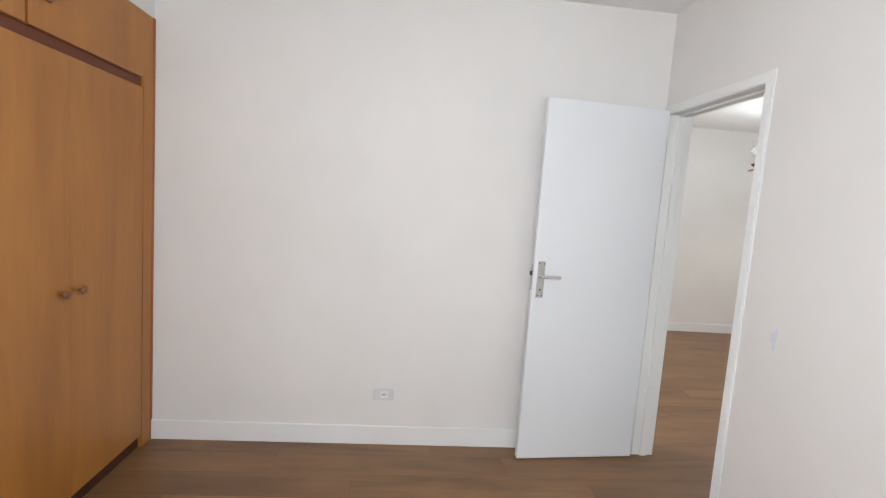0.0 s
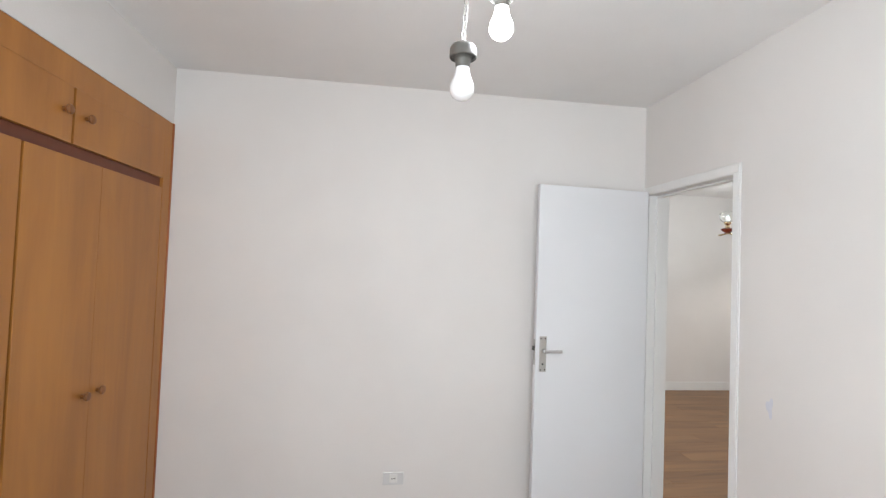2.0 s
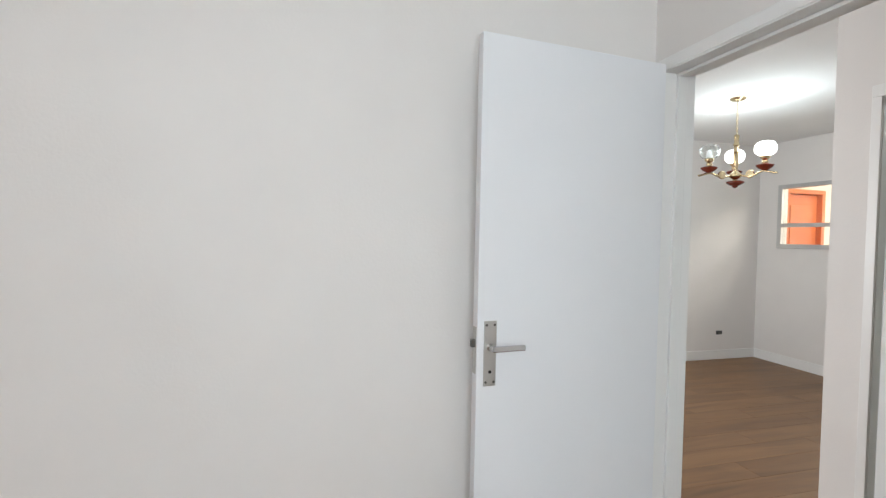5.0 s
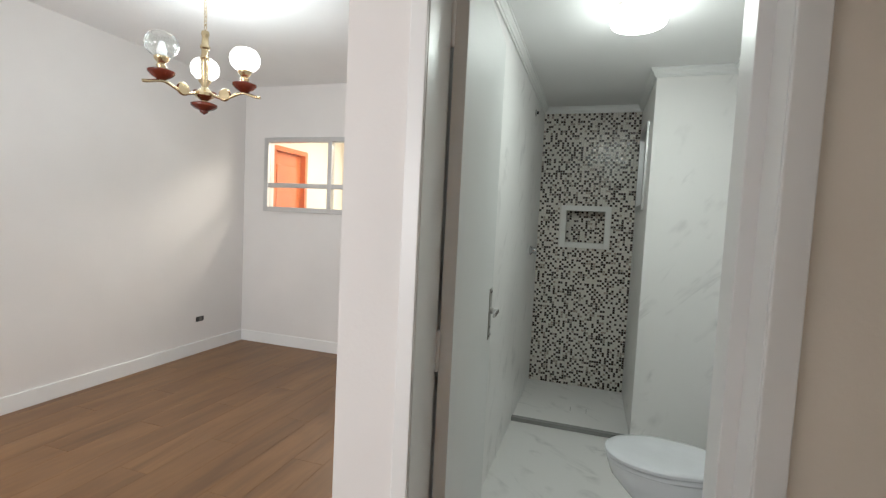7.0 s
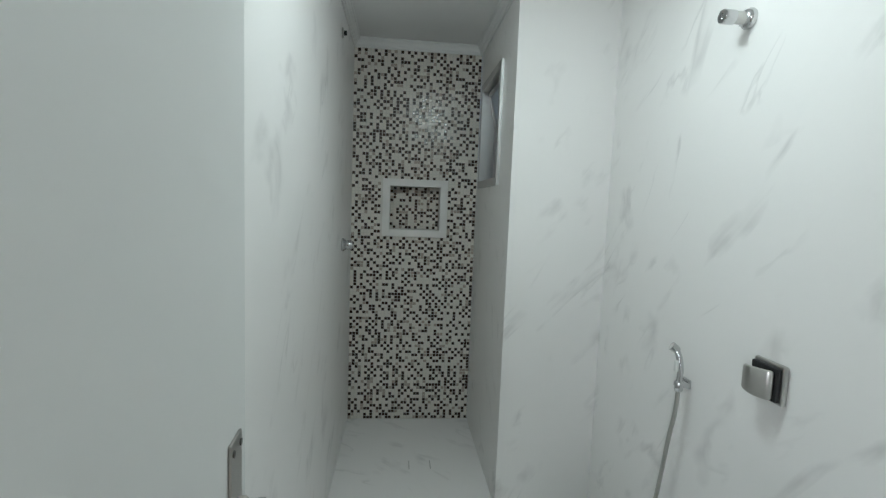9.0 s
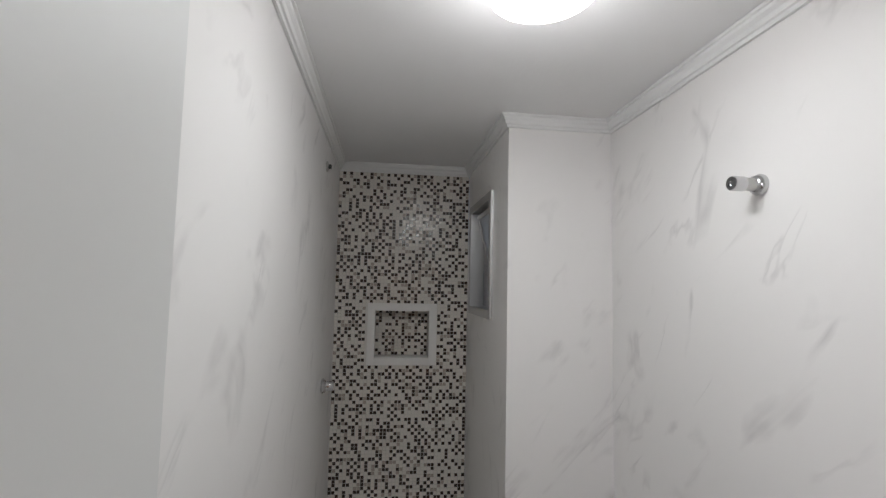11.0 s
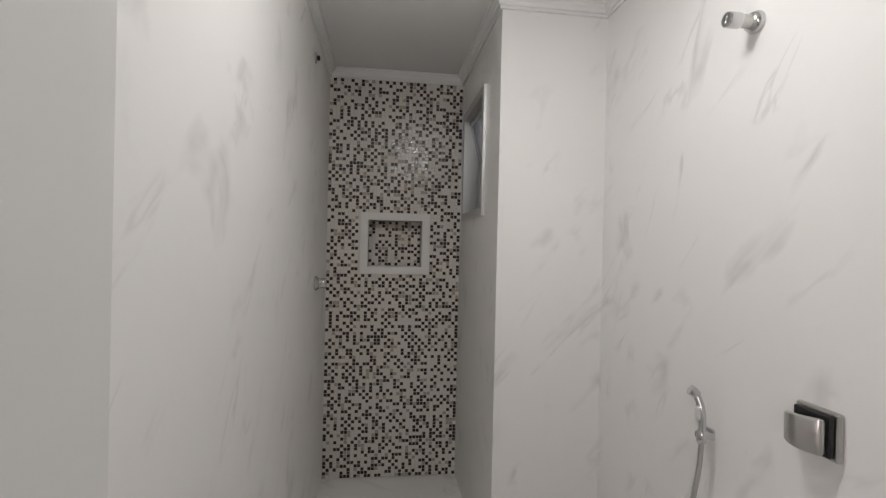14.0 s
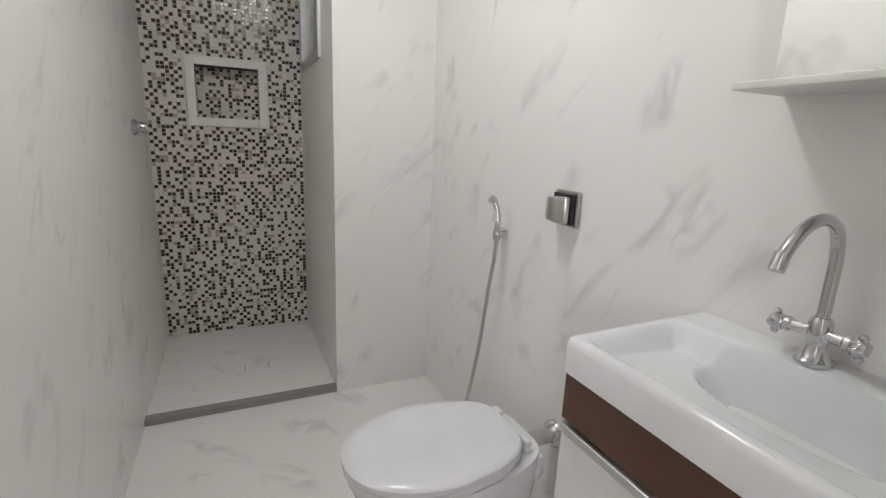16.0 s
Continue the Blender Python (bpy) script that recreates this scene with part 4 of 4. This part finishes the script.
part("flush_pipe", lathe([(0.023, 0.0), (0.023, 0.11)], (TX, -1.12, 0.335), (0, -1, 0), 22), M_CHROME, toilet, "chrome flush pipe", True)
part("pipe_collar", lathe([(0.026, 0.0), (0.042, 0.006), (0.04, 0.016), (0.024, 0.03)], (TX, YS, 0.335), (0, 1, 0), 24), M_CHROME, toilet, "", True)

# ---- vanity ----
VXa, VXb, VYf = 1.362, 1.968, -0.94
vanity = thing("vanity_cabinet", (VXa + VXb) / 2, -1.12, 0, "white bathroom cabinet with a dark brown drawer front", "cabinet")
part("body", boxes((VXa + 0.012, VXb - 0.012, YS + 0.001, VYf - 0.03, 0.16, 0.764), bevel=0.002), M_PLASTIC, vanity)
part("drawer_front", boxes((VXa + 0.010, VXb - 0.010, VYf - 0.0295, VYf - 0.010, 0.662, 0.764), bevel=0.0015), M_BROWN, vanity, "dark brown drawer front")
part("side_band", boxes((VXb - 0.0115, VXb - 0.008, YS + 0.002, VYf - 0.0295, 0.662, 0.764)), M_PLASTIC, vanity)
part("handle_rail", boxes((VXa + 0.010, VXb - 0.010, VYf - 0.0295, VYf - 0.004, 0.636, 0.654), bevel=0.003), M_ALU, vanity, "aluminium grip rail")
for x0, x1 in ((VXa + 0.011, 1.6635), (1.6665, VXb - 0.011)):
    part("door", boxes((x0, x1, VYf - 0.0295, VYf - 0.012, 0.165, 0.632), bevel=0.002), M_PLASTIC, vanity)
for x, y in ((VXa + 0.05, -1.0), (VXb - 0.05, -1.0), (VXa + 0.05, -1.25), (VXb - 0.05, -1.25)):
    part("leg", lathe([(0.018, 0.0), (0.018, 0.16)], (x, y, 0), (0, 0, 1), 14), M_ALU, vanity)

basin = thing("washbasin", (VXa + VXb) / 2, -1.115, 0.765, "white glazed ceramic washbasin on the cabinet", "washbasin")
bm = bmesh.new()
NX, NY = 120, 80
z_top = 0.834
grid = []
for i in range(NX + 1):
    col = []
    for j in range(NY + 1):
        u, v = i / NX, j / NY
        x, y = VXa + (VXb - VXa) * u, YS + 0.002 + (VYf - YS - 0.002) * v
        # one basin with straight outer walls and a floor that falls to a rounded hollow
        dx = min(x - VXa, VXb - x)
        df, db = VYf - y, y - YS
        ix = min(1, max(0, (dx - 0.018) / 0.042))
        iy = min(1, max(0, (df - 0.018) / 0.040)) * min(1, max(0, (db - 0.066) / 0.034))
        shelf = (ix * ix * (3 - 2 * ix)) * (iy * iy * (3 - 2 * iy))
        ex, ey = (x - 1.645) / 0.185, (y + 1.128) / 0.088
        d = (abs(ex) ** 2.2 + abs(ey) ** 2.2) ** (1 / 2.2)
        k = min(1, max(0, (1 - d) / 0.7))
        hollow = k * k * (2 - k) / (k + 0.06) * min(1, max(0, (db - 0.062) / 0.012))
        lip = 1 - min(1, min(dx, df) / 0.014)
        rise = max(0, 1 - db / 0.30)
        taper = 0.062 * rise * (2 * u - 1)
        # round the two front corners in plan
        cx, cy = max(0.0, 0.02 - dx), max(0.0, 0.02 - df)
        if cx > 0 and cy > 0:
            f = max(cx, cy) / math.hypot(cx, cy)
            x += math.copysign(cx * (1 - f), 1.665 - x)
            y -= cy * (1 - f)
        col.append(bm.verts.new((x - taper, y, z_top - 0.014 * (1 - math.sqrt(1 - lip * lip)) + 0.038 * rise - (0.022 + 0.038 * rise) * shelf - 0.075 * hollow)))
    grid.append(col)
for i in range(NX):
    for j in range(NY):
        bm.faces.new((grid[i][j], grid[i + 1][j], grid[i + 1][j + 1], grid[i][j + 1]))
edge = [grid[i][0] for i in range(NX + 1)] + [grid[NX][j] for j in range(1, NY + 1)] + [grid[i][NY] for i in range(NX - 1, -1, -1)] + [grid[0][j] for j in range(NY - 1, 0, -1)]
low = [bm.verts.new((v.co.x, v.co.y, 0.7655)) for v in edge]
for k in range(len(edge)):
    q = (k + 1) % len(edge)
    bm.faces.new((edge[k], low[k], low[q], edge[q]))
bmesh.ops.recalc_face_normals(bm, faces=bm.faces)
part("bowl", bm, M_CERAMIC, basin, "", True)
part("drain", lathe([(0.0, 0.004), (0.012, 0.004), (0.02, 0.006), (0.022, 0.003), (0.022, 0.0)], (1.645, -1.118, z_top - 0.089), (0, 0, 1), 20), M_CHROME, basin, "chrome drain", True)

FX, FY = 1.684, -1.203
FZ = 0.867
tap = thing("basin_faucet", FX, FY, z_top, "chrome swan-neck faucet with two cross handles", "faucet")
part("base", lathe([(0.0, 0.0), (0.026, 0.0), (0.027, 0.007), (0.02, 0.014), (0.015, 0.028), (0.0165, 0.045), (0.0165, 0.068), (0.012, 0.076)], (FX, FY, FZ), (0, 0, 1), 24), M_CHROME, tap, "", True)
part("spout", tube([(FX, FY, 0.925), (FX, FY, 0.98), (FX, FY + 0.002, 1.04), (FX, FY + 0.018, 1.081), (FX, FY + 0.055, 1.098), (FX, FY + 0.098, 1.088), (FX, FY + 0.13, 1.06), (FX, FY + 0.142, 1.04)], 0.0092, 16), M_CHROME, tap, "tall curved spout", True)
part("nozzle", lathe([(0.0098, -0.022), (0.0108, -0.018), (0.0108, 0.004), (0.008, 0.006)], (FX, FY + 0.146, 1.034), (0, 0.35, -1), 18), M_CHROME, tap, "", True)
for s in (-1, 1):
    body = part("side_arm", lathe([(0.0095, 0.0), (0.0095, 0.036), (0.013, 0.04), (0.013, 0.047)], (FX, FY, FZ + 0.05), (s, 0.12, 0), 18), M_CHROME, tap, "", True)
    hx = FX + s * 0.059
    hub = part("cross_handle", lathe([(0.0, 0.0), (0.012, 0.0), (0.0145, 0.004), (0.0145, 0.014), (0.009, 0.02), (0.0, 0.021)], (FX + s * 0.047, FY + 0.008, FZ + 0.05), (s, 0.12, 0), 16), M_CHROME, tap, "", True)
    for dy, dz in ((1, 0), (-1, 0), (0, 1), (0, -1)):
        part("spoke", lathe([(0.005, 0.0), (0.005, 0.012), (0.0065, 0.017), (0.004, 0.021), (0.0, 0.022)], (hx, FY + 0.009, FZ + 0.05), (0, dy, dz), 10), M_CHROME, hub, "", True)

# ---- mirror cabinet with a shelf under it ----
mirror = thing("mirror_cabinet", 1.55, YS, 1.27, "white wall cabinet with a mirror door and a small shelf", "mirror cabinet")
part("shelf", boxes((1.30, 1.826, YS + 0.001, -1.10, 1.280, 1.292), bevel=0.002), M_PLASTIC, mirror, "thin white shelf")
part("body", boxes((1.30, 1.792, YS + 0.001, YS + 0.078, 1.2925, 1.758), bevel=0.002), M_PLASTIC, mirror)
part("mirror_door", boxes((1.302, 1.796, YS + 0.0785, YS + 0.084, 1.294, 1.760)), M_MIRROR, mirror, "frameless mirror door")

# ---- windows behind the walk, the living room one added for daylight: plain frames ----
for name, x0, x1, y0, y1, z0, z1 in (("window_4", -2.4, -0.5, YW - 0.11, YW - 0.06, 0.95, 2.15),):
    w = thing(name, (x0 + x1) / 2, y0, z0, "white bedroom window", "window", "", "structure")
    part("pane", boxes((x0, x1, y0 + 0.02, y0 + 0.024, z0, z1)), M_GLASS, w).visible_shadow = False
w = thing("window_5", -2.07, 1.6, 0.85, "unseen living room window added for daylight", "window", "", "structure")
part("pane", boxes((-2.09, -2.086, 0.65, 2.55, 0.85, 2.15)), M_GLASS, w).visible_shadow = False

# ---- laminate floor: planks along x ----
floor = tagged(new("floor", mesh_of("floor", boxes((-3.75, 1.089, YW - 0.15, 0.092, -0.12, -0.0085), (-3.75, XL + 0.13, 0.092, YL + 0.13, -0.12, -0.0085)), M_SUB)), "brown wood laminate floor", "floor", "", "structure")
cache = {}


def plank(x0, x1, y0, y1):
    lx, ly = round(x1 - x0, 4), round(y1 - y0, 4)
    if (lx, ly) not in cache:
        b = boxes((0, lx, 0, ly, -0.008, 0.0))
        top = [e for e in b.edges if all(v.co.z > -0.001 for v in e.verts)]
        bmesh.ops.bevel(b, geom=top, offset=0.0008, segments=1, affect="EDGES")
        cache[(lx, ly)] = mesh_of("plank", b, M_FLOOR)
    ob = new("plank", cache[(lx, ly)])
    ob.location = (x0, y0, 0)
    ob.parent = floor


PW, PL, GAP = 0.195, 1.29, 0.0006
row = 0
y = YW
while y < YL - 0.01:
    y1 = min(y + PW, YL)
    if y < 0.0925 < y1 - 0.002:
        y1 = 0.0925
    x_end = XL if y > 0.09 else 1.076
    x_start = -2.0 if y > 0.09 else -3.0
    x = x_start - (row * 0.43) % PL
    while x < x_end - 0.002:
        a, b = max(x, x_start), min(x + PL, x_end)
        if b - a > 0.01:
            plank(a + GAP, b - GAP, y + GAP, y1 - GAP)
        x += PL
    y = y1
    row += 1
